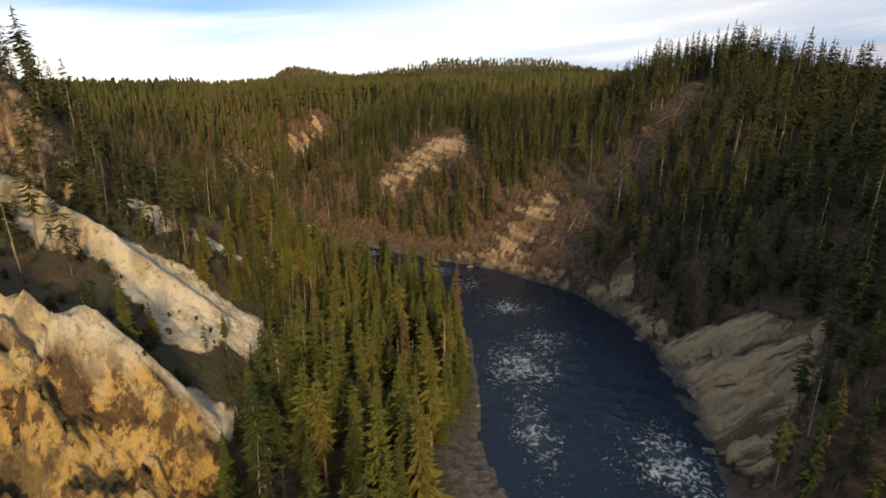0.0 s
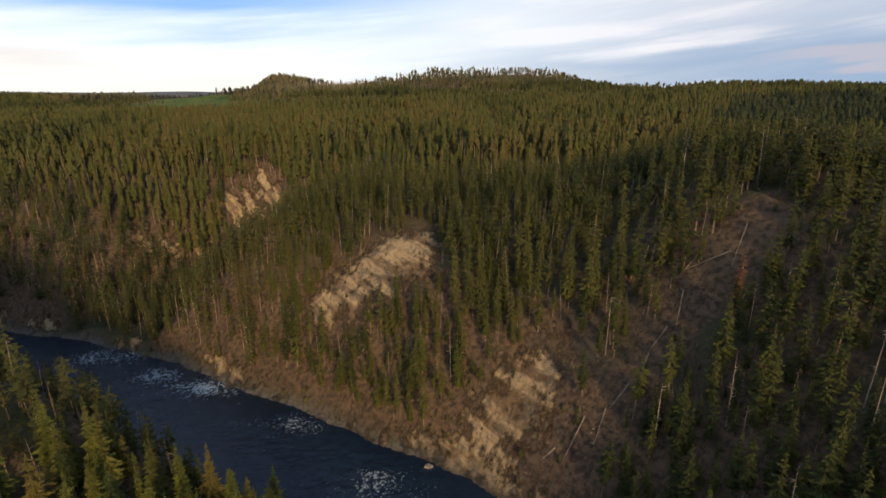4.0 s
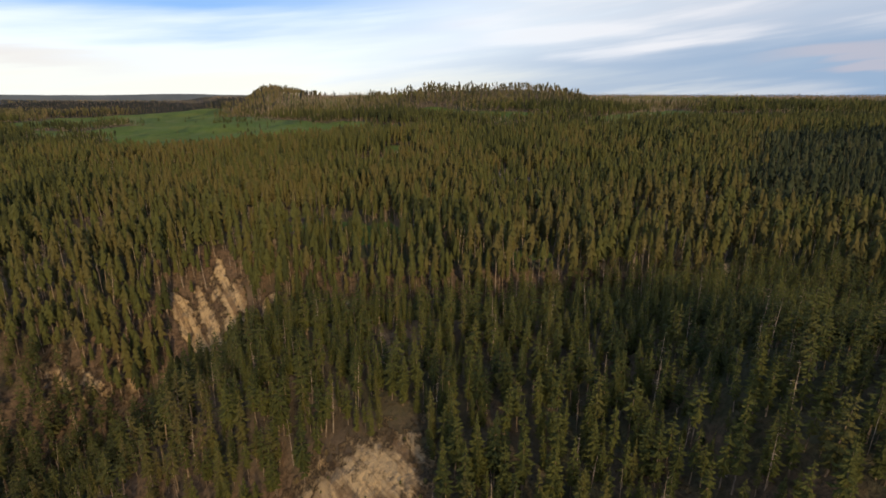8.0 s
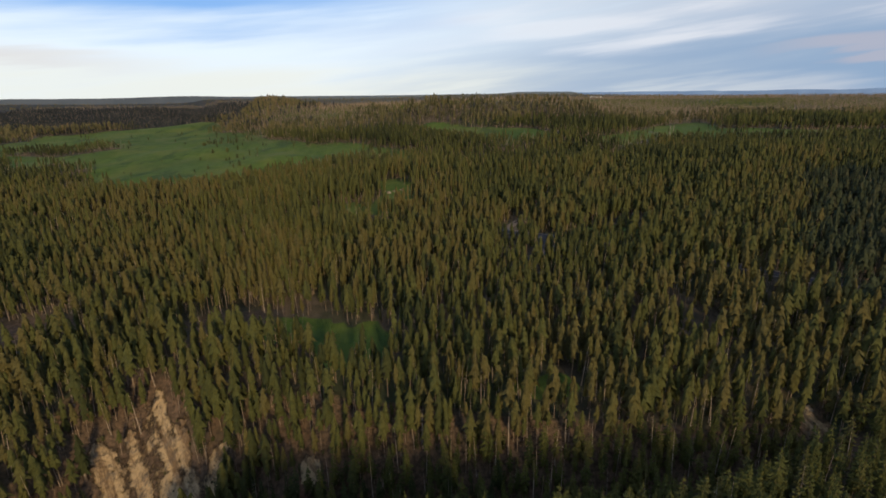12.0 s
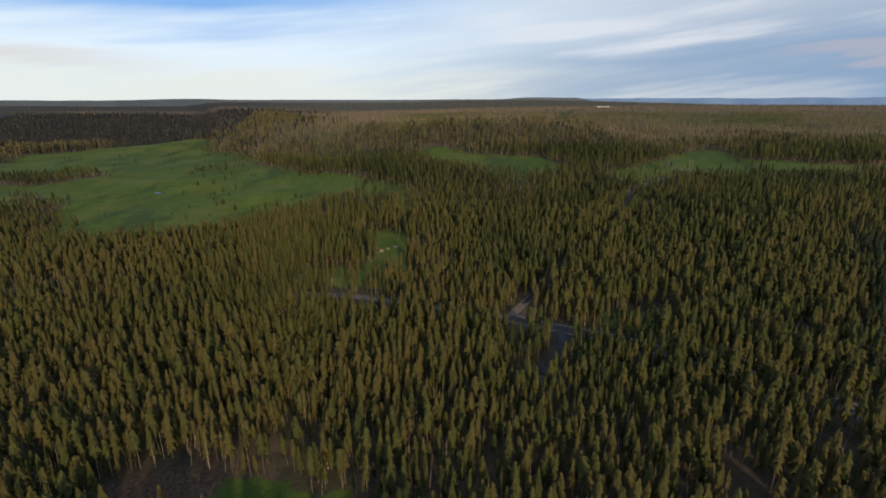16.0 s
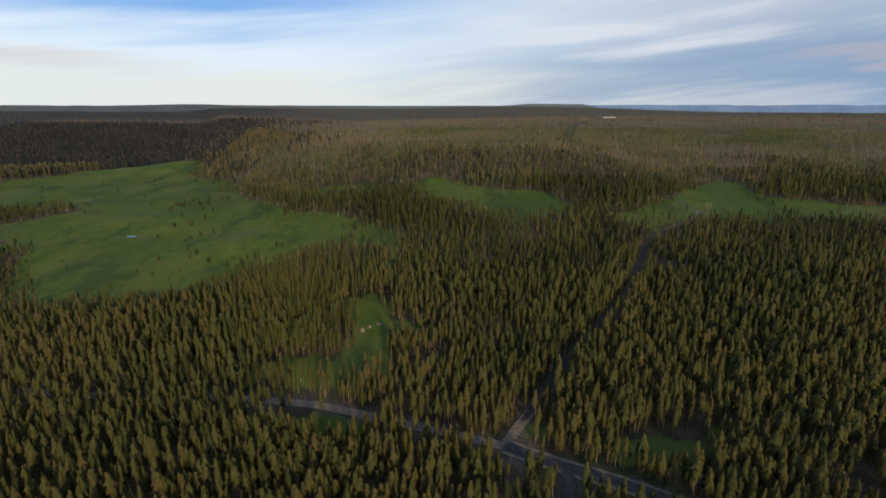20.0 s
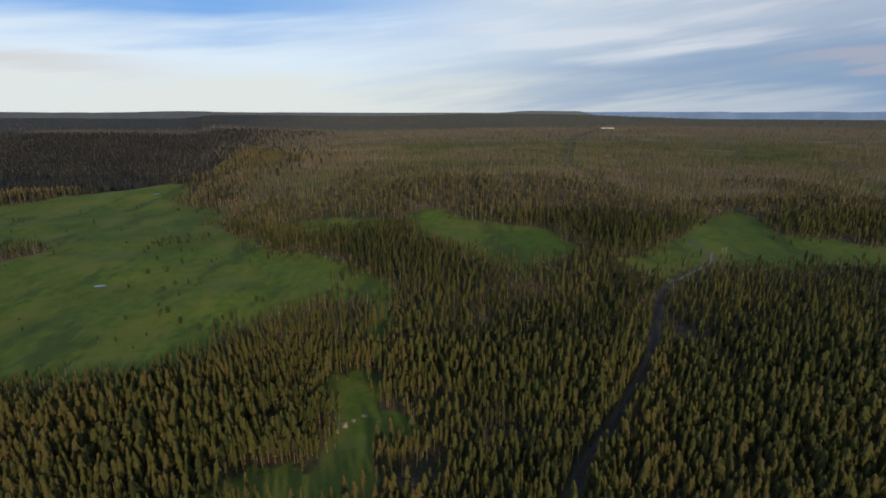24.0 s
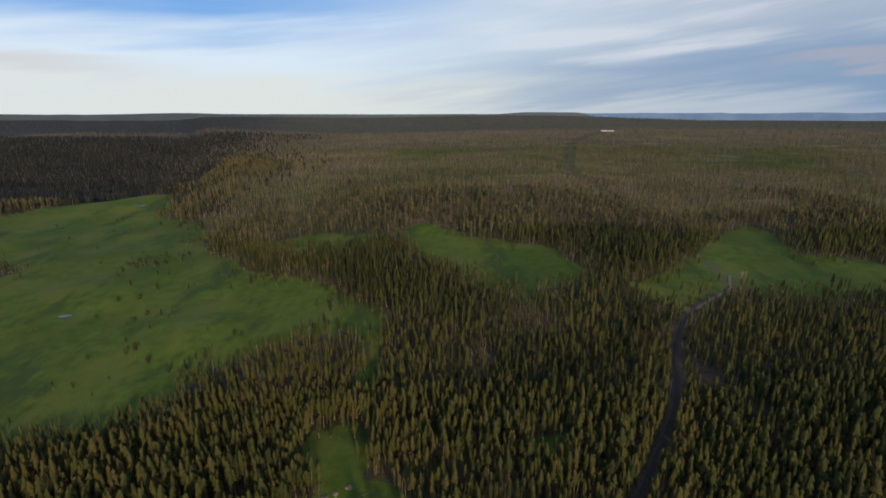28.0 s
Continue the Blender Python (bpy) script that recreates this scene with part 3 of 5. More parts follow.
def bark_material(name, dark, light):
    m, add, bsdf = material(name, 0.95)
    co = object_co(add)
    stretch = add("ShaderNodeVectorMath", co, (1.0, 1.0, 0.2), op="MULTIPLY").outputs[0]
    n = noise_node(add, 4.0, 4, 0.6, stretch)
    m.node_tree.links.new(mix_col(add, smooth_node(add, n, 0.35, 0.65), dark, light), bsdf.inputs["Base Color"])
    bump(add, bsdf, n, 0.8, 0.05)
    return m

def plain_material(name, dark, light, scale=1.5, rough=0.9, relief=0.1):
    m, add, bsdf = material(name, rough)
    n = noise_node(add, scale, 5, 0.6, object_co(add))
    m.node_tree.links.new(mix_col(add, smooth_node(add, n, 0.33, 0.67), dark, light), bsdf.inputs["Base Color"])
    bump(add, bsdf, n, 0.7, relief)
    return m

def water_material():
    m, add, bsdf = material("river_water", 0.12)
    co = object_co(add)
    bsdf.inputs["Specular IOR Level"].default_value = 0.36
    foam_at = add("ShaderNodeAttribute", attr="foam").outputs["Fac"]
    warp = add("ShaderNodeVectorMath", co, add("ShaderNodeVectorMath", noise_color(add, 0.3, co), (3.0, 3.0, 0.0), op="MULTIPLY").outputs[0], op="ADD").outputs[0]
    streak = noise_node(add, 1.7, 7, 0.78, warp)
    curl = noise_node(add, 0.42, 4, 0.6, warp)
    patch = noise_node(add, 0.12, 3, 0.5, co)
    line = math_node(add, "SUBTRACT", 1.0, math_node(add, "MULTIPLY", math_node(add, "ABSOLUTE", math_node(add, "SUBTRACT", curl, 0.5)), 9.0))
    push = math_node(add, "ADD", math_node(add, "MULTIPLY", foam_at, 0.42), math_node(add, "MULTIPLY", math_node(add, "SUBTRACT", patch, 0.5), 0.5))
    f = math_node(add, "ADD", math_node(add, "ADD", push, math_node(add, "MULTIPLY", line, 0.22)), math_node(add, "MULTIPLY", math_node(add, "SUBTRACT", streak, 0.5), 1.9))
    foam = smooth_node(add, f, 0.44, 0.66)
    deep = mix_col(add, patch, (0.003, 0.010, 0.022), (0.006, 0.019, 0.037))
    deep = mix_col(add, smooth_node(add, foam_at, 0.65, 1.1), deep, (0.018, 0.046, 0.062))
    c = mix_col(add, foam, deep, (0.50, 0.60, 0.67))
    m.node_tree.links.new(c, bsdf.inputs["Base Color"])
    m.node_tree.links.new(math_node(add, "ADD", 0.14, math_node(add, "MULTIPLY", foam, 0.6)), bsdf.inputs["Roughness"])
    h = math_node(add, "ADD", noise_node(add, 0.45, 6, 0.62, co), math_node(add, "MULTIPLY", foam, 0.5))
    bump(add, bsdf, h, 0.8, 0.5)
    return m

GROUND = ground_material()
NEEDLE = foliage_material("pine_needles", (0.032, 0.038, 0.012), (0.084, 0.086, 0.022), (0.106, 0.088, 0.027))
SPRUCE = foliage_material("spruce_needles", (0.044, 0.058, 0.013), (0.132, 0.138, 0.026), (0.155, 0.120, 0.030))
BARK = bark_material("pine_bark", (0.115, 0.082, 0.056), (0.26, 0.195, 0.135))
DEADWOOD = bark_material("dead_wood", (0.17, 0.128, 0.095), (0.36, 0.285, 0.215))
RIMPINE = foliage_material("rim_pine_needles", (0.031, 0.040, 0.011), (0.096, 0.097, 0.021), (0.116, 0.095, 0.028))
SAPLING = foliage_material("sapling_needles", (0.050, 0.068, 0.016), (0.110, 0.128, 0.030), (0.140, 0.125, 0.040))
BURNTWOOD = bark_material("burnt_wood", (0.125, 0.095, 0.070), (0.27, 0.21, 0.155))
# shade over the stand beyond the road, put into darker needles
SHADEDSTAND = foliage_material("shaded_stand_needles", (0.020, 0.028, 0.015), (0.048, 0.056, 0.024), (0.070, 0.064, 0.030))
# needles of the side valley, with its shade and haze in the colour
SHADEDWOOD = foliage_material("shaded_valley_needles", (0.017, 0.021, 0.023), (0.036, 0.039, 0.040), (0.054, 0.049, 0.045))
BROWNED = foliage_material("dry_pine_needles", (0.046, 0.046, 0.020), (0.130, 0.112, 0.046), (0.165, 0.118, 0.058))
WATER = water_material()
# dirt of the forest track, darkened with the pines' shade in its colour
SHADEDEARTH = plain_material("shaded_track_earth", (0.046, 0.038, 0.035), (0.080, 0.067, 0.060), 0.8, 0.95, 0.05)
ASPHALT = plain_material("road_asphalt", (0.050, 0.047, 0.050), (0.085, 0.080, 0.082), 0.6, 0.9, 0.03)
ROADSTONE = plain_material("road_gravel", (0.15, 0.122, 0.100), (0.23, 0.19, 0.155), 0.8, 0.95, 0.05)
STONE = plain_material("pale_stone", (0.13, 0.105, 0.075), (0.32, 0.27, 0.20), 0.9, 0.95, 0.15)

# ---------------------------------------------------------------- ground sheet
def mesh_from(name, verts, faces, mat, smooth=False, floats=None):
    """A mesh from numpy arrays; faces: (n, 3) or (n, 4)."""
    me = bpy.data.meshes.new(name)
    n, k = faces.shape
    me.vertices.add(len(verts))
    me.vertices.foreach_set("co", np.ascontiguousarray(verts, np.float32).ravel())
    me.loops.add(n * k)
    me.loops.foreach_set("vertex_index", np.ascontiguousarray(faces, np.int32).ravel())
    me.polygons.add(n)
    me.polygons.foreach_set("loop_start", np.arange(0, n * k, k, dtype=np.int32))
    for key, values in (floats or {}).items():
        at = me.attributes.new(key, "FLOAT", "POINT")
        at.data.foreach_set("value", np.ascontiguousarray(values, np.float32).ravel())
    me.update(calc_edges=True)
    me.polygons.foreach_set("use_smooth", np.full(n, smooth))
    me.materials.append(mat)
    return me

def steps(*runs):
    """Lines of a grid: (start, end, spacing) runs, the spacing growing evenly inside a run when two are given."""
    out = []
    for a, b, h0, h1 in runs:
        v = a
        while v < b - 1e-6:
            out.append(v)
            v += h0 + (h1 - h0) * (v - a) / (b - a)
    return np.array(out + [runs[-1][1]])

def grid_faces(nx, ny):
    i = np.arange(nx - 1)[None, :] + nx * np.arange(ny - 1)[:, None]
    return np.stack([i, i + 1, i + 1 + nx, i + nx], -1).reshape(-1, 4)

def build_ground():
    xs_r = steps((0, 75, 1.0, 1.0), (75, 200, 1.6, 6), (200, 700, 8, 22), (700, 5200, 30, 300))
    xs_l = steps((0, 15, 1.0, 1.0), (15, 23, 0.7, 0.7), (23, 52, 0.4, 0.4), (52, 66, 0.7, 0.7), (66, 90, 1.0, 1.0), (90, 200, 1.6, 6), (200, 700, 8, 22), (700, 5200, 30, 300))
    xs = np.concatenate([-xs_l[::-1][:-1], xs_r])
    ys = steps((-400, 20, 40, 2), (20, 33, 0.75, 0.75), (33, 50, 0.38, 0.38), (50, 90, 0.75, 0.75), (90, 200, 1.1, 1.1), (200, 280, 0.9, 0.9), (280, 300, 1.2, 2.5), (300, 1000, 4, 9), (1000, 4900, 12, 90))
    X, Y = np.meshgrid(xs, ys)
    Z = height(X, Y)
    gy, gx = np.gradient(Z, ys, xs)
    slope = np.hypot(gx, gy)
    e, side = river_edge(X, Y)
    r = rock(X, Y, slope, e, side)
    g = grass(X, Y) * (1 - r)
    brushy = (side < 0) & (X > -110) & (X < -22) & (Y > 46) & (Y < 112)
    g = np.where(brushy, np.maximum(g, 0.28 * (1 - r)), g)
    grv = np.maximum(0.9 * (1 - sm(e + 0.8 * fbm(X, Y, 6, 3, 73), 0.3, 1.6)), 0.8 * blob(X, Y, 52, 412, 11, 10, 0, 0.3))
    grv = np.maximum(grv, (1 - sm(e + 2 * fbm(X, Y, 5, 3, 87), 4, 8)) * (side < 0) * (1 - sm(Y, 52, 68)))
    grv = np.maximum(grv, 0.6 * (1 - sm(road_dist(X, Y), 0.0, 1.2)))
    soil = (1 - 0.75 * brushy) * sm(slope + 0.5 * fbm(X, Y, 18, 3, 72), 0.45, 0.9) * (1 - sm(Y, 300, 360)) * sm(e, 0, 3)
    for slide in (SLIDE_C, SLIDE_D, SLIDE_A, SLIDE_B):
        soil = np.maximum(soil, poly_in(X, Y + 1.5, slide, 8.0, 7.0, 79))
    soil = np.maximum(soil, dirt(X, Y))
    soil = np.maximum(soil, 1 - sm(line_dist(X, Y, CHUTE)[0] + 2 * fbm(X, Y, 6, 3, 58), 2.5, 5.5))
    burn = burnt(X, Y) * (1 - g) * sm(line_dist(X, Y, TRACK[14:])[0], 7, 12)
    # where the valley's shade is put into the ground colour
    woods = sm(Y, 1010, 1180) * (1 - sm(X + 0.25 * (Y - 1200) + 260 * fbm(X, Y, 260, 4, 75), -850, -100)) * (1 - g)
    crags = 1.3 * fbm(X, Y, 3.0, 4, 81) - 2.4 * np.abs(fbm(X - 0.5 * Y, Y + 0.3 * X, 6.0, 4, 82)) + 1.2 * (0.35 - np.abs(fbm(X, Y, 2.6, 2, 83)))
    keen = np.minimum(line_dist(X, Y, FIN_A)[0], line_dist(X, Y, FIN_B)[0])
    Z = Z + crags * r * np.where(side < 0, 1.0, 0.30 + 0.8 * poly_in(X, Y, CLIFF_R, 2, 3, 65)) * (0.18 + 0.82 * sm(keen, 1.5, 6))
    broken = sm(48.5 - Y, 0, 5) * (side < 0) * (Y > 18) * r
    Z = Z + broken * (2.6 * np.abs(fbm(X, Y, 3.0, 4, 95)) + 1.2 * sm(fbm(X, Y, 1.7, 2, 96), 0.0, 0.10) - 1.0)
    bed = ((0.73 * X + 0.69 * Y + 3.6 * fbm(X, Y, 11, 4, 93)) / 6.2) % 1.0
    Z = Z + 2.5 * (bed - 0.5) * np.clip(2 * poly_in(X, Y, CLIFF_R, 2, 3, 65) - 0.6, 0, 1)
    ochre = np.where((side < 0) & (Y < 62), sm(48.5 - Y + 4 * fbm(X, Y, 8, 3, 84), 0, 4), 0) * sm(keen + 2.0 * fbm(X, Y, 5, 3, 85), 0.8, 2.8)
    ochre = np.maximum(ochre, 0.55 * sm(fbm(X, Y, 13, 3, 86), 0.05, 0.4))
    ochre = np.maximum(ochre, 0.8 * poly_in(X, Y, SLIDE_C, 6, 6, 70) * sm(fbm(X, Y, 9, 3, 88), -0.1, 0.2))
    drab = np.maximum(np.maximum(poly_in(X, Y, CLIFF_R, 3, 3, 65), 0.95 * (side > 0)), 0.65 * poly_in(X, Y, SLIDE_D, 6, 6, 74))
    drab = np.maximum(drab, 1.0 * np.maximum(poly_in(X, Y, SLIDE_C, 6, 6, 70), poly_in(X, Y, CLIFF_L, 4, 4, 66)))
    drab = np.maximum(drab, 0.95 * np.maximum(poly_in(X, Y, SLIDE_A, 5, 4, 63), poly_in(X, Y, SLIDE_B, 5, 4, 64)))
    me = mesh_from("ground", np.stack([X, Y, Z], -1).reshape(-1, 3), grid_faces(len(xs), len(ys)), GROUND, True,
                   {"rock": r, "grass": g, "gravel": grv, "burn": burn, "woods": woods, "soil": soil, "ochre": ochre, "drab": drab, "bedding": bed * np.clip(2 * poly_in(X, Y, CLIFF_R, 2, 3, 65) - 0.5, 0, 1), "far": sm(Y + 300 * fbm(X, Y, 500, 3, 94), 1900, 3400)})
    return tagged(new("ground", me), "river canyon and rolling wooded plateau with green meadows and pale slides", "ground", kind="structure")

ground = build_ground()

def build_river():
    xs, ys = steps((-420, -120, 4, 2), (-120, 50, 1.0, 1.0)), steps((-160, 20, 4, 2), (20, 205, 1.0, 1.0))
    X, Y = np.meshgrid(xs, ys)
    e, side = river_edge(X, Y)
    foam = np.zeros(X.shape)
    for cx, cy, rx, ry, a in ((30, 53, 7, 8.5, 1.02), (13, 60, 4, 14, 1.0), (14, 78, 9, 9, 0.95), (20, 88, 9, 6, 0.75), (15, 104, 9, 6, 0.8), (-3, 128, 7, 5, 0.7), (-22, 146, 9, 4, 0.7), (-48, 160, 12, 5, 1.0), (-62, 166, 10, 6, 0.9), (8, 120, 5, 8, 0.6), (-80, 176, 12, 6, 0.9)):
        foam = np.maximum(foam, a * np.exp(-((X - cx) / rx) ** 2 - ((Y - cy) / ry) ** 2))
    Z = 0.10 * fbm(X, Y, 4, 3, 91) + foam * 0.55 * fbm(X, Y, 3.0, 3, 92)
    keep = (e < 3).reshape(-1)
    faces = grid_faces(len(xs), len(ys))
    faces = faces[keep[faces].all(1)]
    me = mesh_from("river", np.stack([X, Y, Z], -1).reshape(-1, 3), faces, WATER, True, {"foam": foam})
    return tagged(new("river", me), "dark blue mountain river with white rapids", "river", kind="structure")

river = build_river()

def build_road(name, pts, half, label, mat, lift=0.0):
    dense = []
    for (ax, ay), (bx, by) in zip(pts[:-1], pts[1:]):
        n = max(2, int(math.hypot(bx - ax, by - ay) / 3))
        dense += [(ax + (bx - ax) * k / n, ay + (by - ay) * k / n) for k in range(n)]
    dense = np.array(dense + [pts[-1]])
    for _ in range(6):
        dense[1:-1] = (dense[:-2] + 2 * dense[1:-1] + dense[2:]) / 4
    t = np.gradient(dense, axis=0)
    t /= np.linalg.norm(t, axis=1)[:, None]
    nrm = np.stack([t[:, 1], -t[:, 0]], 1)
    across = np.array([-1, -0.5, 0, 0.5, 1])
    wob = 1 + 0.12 * fbm(dense[:, 0], dense[:, 1], 9, 3, 95)
    P = dense[:, None, :] + nrm[:, None, :] * (across[None, :, None] * half * wob[:, None, None])
    Z = height(P[..., 0], P[..., 1])
    for _ in range(14):
        Z[1:-1] = (Z[:-2] + Z[1:-1] * 2 + Z[2:]) / 4
    Z = np.maximum(Z, height(P[..., 0], P[..., 1]) - 0.5) + 0.55 + lift - 0.08 * np.abs(across)[None, :]
    me = mesh_from(name, np.concatenate([P, Z[..., None]], -1).reshape(-1, 3), grid_faces(5, len(dense)), mat, True)
    return tagged(new(name, me), label, "road", kind="structure")

build_road("gravel_road", ROAD[:8], 2.3, "pale gravel road running through the pine forest", ROADSTONE)
build_road("road_shoulder", ROAD[7:], 4.1, "pale gravel shoulders of a forest road", ROADSTONE)
build_road("road", ROAD[7:], 2.6, "dark grey asphalt road through the pine forest", ASPHALT, 0.10)
build_road("track_mouth", [(49, 414), (53, 421), (58, 428.5), (62, 434)], 2.2, "pale gravel apron where a track leaves the road", ROADSTONE, 0.06)
build_road("forest_track", TRACK[:11], 1.35, "narrow dirt track through the pines, their shade in its dark colour", SHADEDEARTH)
build_road("meadow_track", TRACK[10:13], 1.2, "pale dirt track crossing the meadow's end", ROADSTONE)
build_road("side_road", SPUR, 2.3, "short asphalt side road curving off a junction", ASPHALT, 0.05)

# ---------------------------------------------------------------- trees
rng = np.random.default_rng(7)

def trunk_tris(h, r, lean, sides=5, base=-0.6):
    a = np.arange(sides) * 2 * math.pi / sides
    ring = np.stack([np.cos(a), np.sin(a)], 1)
    v = np.concatenate([np.c_[ring * r, np.full(sides, base)], np.c_[ring * r * 0.55 + [lean * 0.5, 0], np.full(sides, h * 0.55)], [[lean, 0, h]]])
    f = []
    for k in range(sides):
        n = (k + 1) % sides
        f += [(k, n, sides + n), (k, sides + n, sides + k), (sides + k, sides + n, 2 * sides)]
    return v, np.array(f)

def spray(origin, yaw, length, width, droop, r):
    """One bough: a centre kite with a raised spine and two flat side sprays, sagging and then lifting at the tip."""
    v, f = [], []
    for da, ls in ((0, 1.0), (0.62, 0.66), (-0.62, 0.66)):
        a = yaw + da + r.uniform(-0.15, 0.15)
        L, w = length * ls * r.uniform(0.8, 1.15), width * ls
        c, s = math.cos(a), math.sin(a)
        d = droop * r.uniform(0.6, 1.4)
        pts = [(0, 0, 0.04 * L), (0.55 * L, w * 0.5, -d * 0.62 * L - 0.05 * L), (L, 0, -d * 0.85 * L), (0.5 * L, -w * 0.5, -d * 0.6 * L - 0.05 * L)]
        k = len(v)
        if da == 0:
            pts.append((0.45 * L, 0, -d * 0.4 * L + 0.09 * L))
            f += [(k, k + 1, k + 4), (k + 1, k + 2, k + 4), (k + 2, k + 3, k + 4), (k + 3, k, k + 4)]
        else:
            f += [(k, k + 1, k + 2), (k, k + 2, k + 3)]
        v += [(origin[0] + x * c - y * s, origin[1] + x * s + y * c, origin[2] + z) for x, y, z in pts]
    return v, f

def hero_crown(h, radius, bare, whorls, per, power, seed):
    r = random.Random(seed)
    v, f = [], []
    for k in range(whorls):
        t = k / (whorls - 1)
        z = h * (bare + (1 - bare) * t ** 0.92)
        reach = radius * (max(1 - t, 0.0) ** power * (0.55 + 0.45 * min(1, 5 * t + 0.35)) + 0.05) * r.uniform(0.75, 1.2)
        n = max(3, round(per * (1 - 0.4 * t)))
        a0 = r.uniform(0, 6.28)
        for j in range(n):
            if r.random() < 0.10:
                continue
            a = a0 + j * 6.283 / n + r.uniform(-0.25, 0.25)
            sv, sf = spray((0, 0, z + r.uniform(-0.03, 0.03) * h), a, reach * r.uniform(0.7, 1.2), reach * 0.36 + 0.10, 0.02 + 0.40 * (1 - t), r)
            b = len(v)
            v += sv
            f += [tuple(b + q for q in tri) for tri in sf]
    b = len(v)
    v += [(0.12, 0, h * 0.95), (-0.06, 0.11, h * 0.95), (-0.06, -0.11, h * 0.95), (0, 0, h * 1.03)]
    f += [(b, b + 1, b + 3), (b + 1, b + 2, b + 3), (b + 2, b, b + 3)]
    return np.array(v), np.array(f)

def pine_profile(t, power):
    """How wide a lodgepole crown is, from its foot (0) to its blunt tip (1)."""
    return (0.55 + 0.45 * min(1.0, 3.2 * t + 0.2)) * max(1 - t ** 1.7, 0.0) ** power

def bough_tree(h, radius, bare, whorls, per, power, seed, lean=0.42):
    """A mid-distance tree: many slim folded boughs, uneven in reach, round a blunt crown."""
    r = random.Random(seed)
    v, f = [], []
    swell = [r.uniform(0.72, 1.22) for _ in range(7)]
    for k in range(whorls):
        t = k / (whorls - 1)
        z = h * (bare + (0.975 - bare) * t)
        reach = radius * (pine_profile(t, power) + 0.07) * swell[int(t * 6.99)] * r.uniform(0.85, 1.15)
        n = max(3, round(per * (1 - 0.4 * t)))
        a0 = r.uniform(0, 6.28)
        for j in range(n):
            if r.random() < 0.08:
                continue
            a = a0 + j * 6.283 / n + r.uniform(-0.4, 0.4)
            L = reach * r.uniform(0.6, 1.35)
            w = reach * lean + 0.010
            c, s = math.cos(a), math.sin(a)
            zz, d = z + r.uniform(-0.5, 0.5) * h / whorls, (-0.25 + 0.62 * (1 - t)) * L
            b = len(v)
            m = 0.6 * L
            v += [(0.08 * L * c, 0.08 * L * s, zz + 0.022 * h), (m * c - w * 0.5 * s, m * s + w * 0.5 * c, zz - 0.55 * d - 0.006 * h), (L * c, L * s, zz - 0.75 * d), (m * c + w * 0.5 * s, m * s - w * 0.5 * c, zz - 0.55 * d - 0.006 * h)]
            f += [(b, b + 1, b + 2), (b, b + 2, b + 3)]
    b = len(v)
    v += [(0.010, 0, h * 0.90), (-0.005, 0.009, h * 0.90), (-0.005, -0.009, h * 0.90), (0, 0, h)]
    f += [(b, b + 1, b + 3), (b + 1, b + 2, b + 3), (b + 2, b, b + 3)]
    return np.array(v), np.array(f)

def star_tree(h, radius, bare, layers, points, power, seed, blunt=True):
    """A far tree: jagged tiers one over another, blunt like a pine or pointed like a bush."""
    r = random.Random(seed)
    v, f = [], []
    for k in range(layers):
        t = k / layers
        z0, z1 = h * (bare + (1 - bare) * t), h * (bare + (1 - bare) * min(1.0, t + 1.7 / layers))
        if k == layers - 1:
            z1 = h
        R = radius * (pine_profile(t, power) if blunt else (0.35 + 0.65 * min(1.0, (t + 0.12) * 4.0)) * (1 - t) ** power) * r.uniform(0.85, 1.15)
        b, a0 = len(v), r.uniform(0, 6.28)
        for j in range(2 * points):
            q = R * (r.uniform(0.9, 1.25) if j % 2 == 0 else r.uniform(0.58, 0.80))
            a = a0 + j * math.pi / points
            v.append((q * math.cos(a), q * math.sin(a), z0 + (h * 0.05 if j % 2 else -h * 0.02) + r.uniform(-0.03, 0.03) * h))
        v.append((r.uniform(-0.02, 0.02), r.uniform(-0.02, 0.02), z1))
        f += [(b + j, b + (j + 1) % (2 * points), b + 2 * points) for j in range(2 * points)]
    return np.array(v), np.array(f)

def stem_tris(h, r):
    """A bare trunk far off: three sides drawn to a point."""
    a = np.arange(3) * 2.094
    return np.concatenate([np.c_[r * np.cos(a), r * np.sin(a), np.full(3, -0.03)], [[0, 0, h]]]), np.array([(0, 1, 3), (1, 2, 3), (2, 0, 3)])

def snag_tris(h, r, seed, boughs=0):
    rr = random.Random(seed)
    v, f = trunk_tris(h, r, rr.uniform(-0.04, 0.04) * h, 4)
    v, f = v.tolist(), f.tolist()
    for _ in range(boughs):
        z, a, L = rr.uniform(0.3, 0.92) * h, rr.uniform(0, 6.28), rr.uniform(0.3, 0.9) * 0.07 * h
        c, s, b = math.cos(a), math.sin(a), len(v)
        v += [(0, 0, z + 0.005), (0, 0, z - 0.005), (L * c - 0.003 * s, L * s + 0.003 * c, z - 0.12 * L), (L * c + 0.003 * s, L * s - 0.003 * c, z - 0.12 * L)]
        f += [(b, b + 1, b + 2), (b, b + 3, b + 1), (b, b + 2, b + 3)]
    return np.array(v), np.array(f)

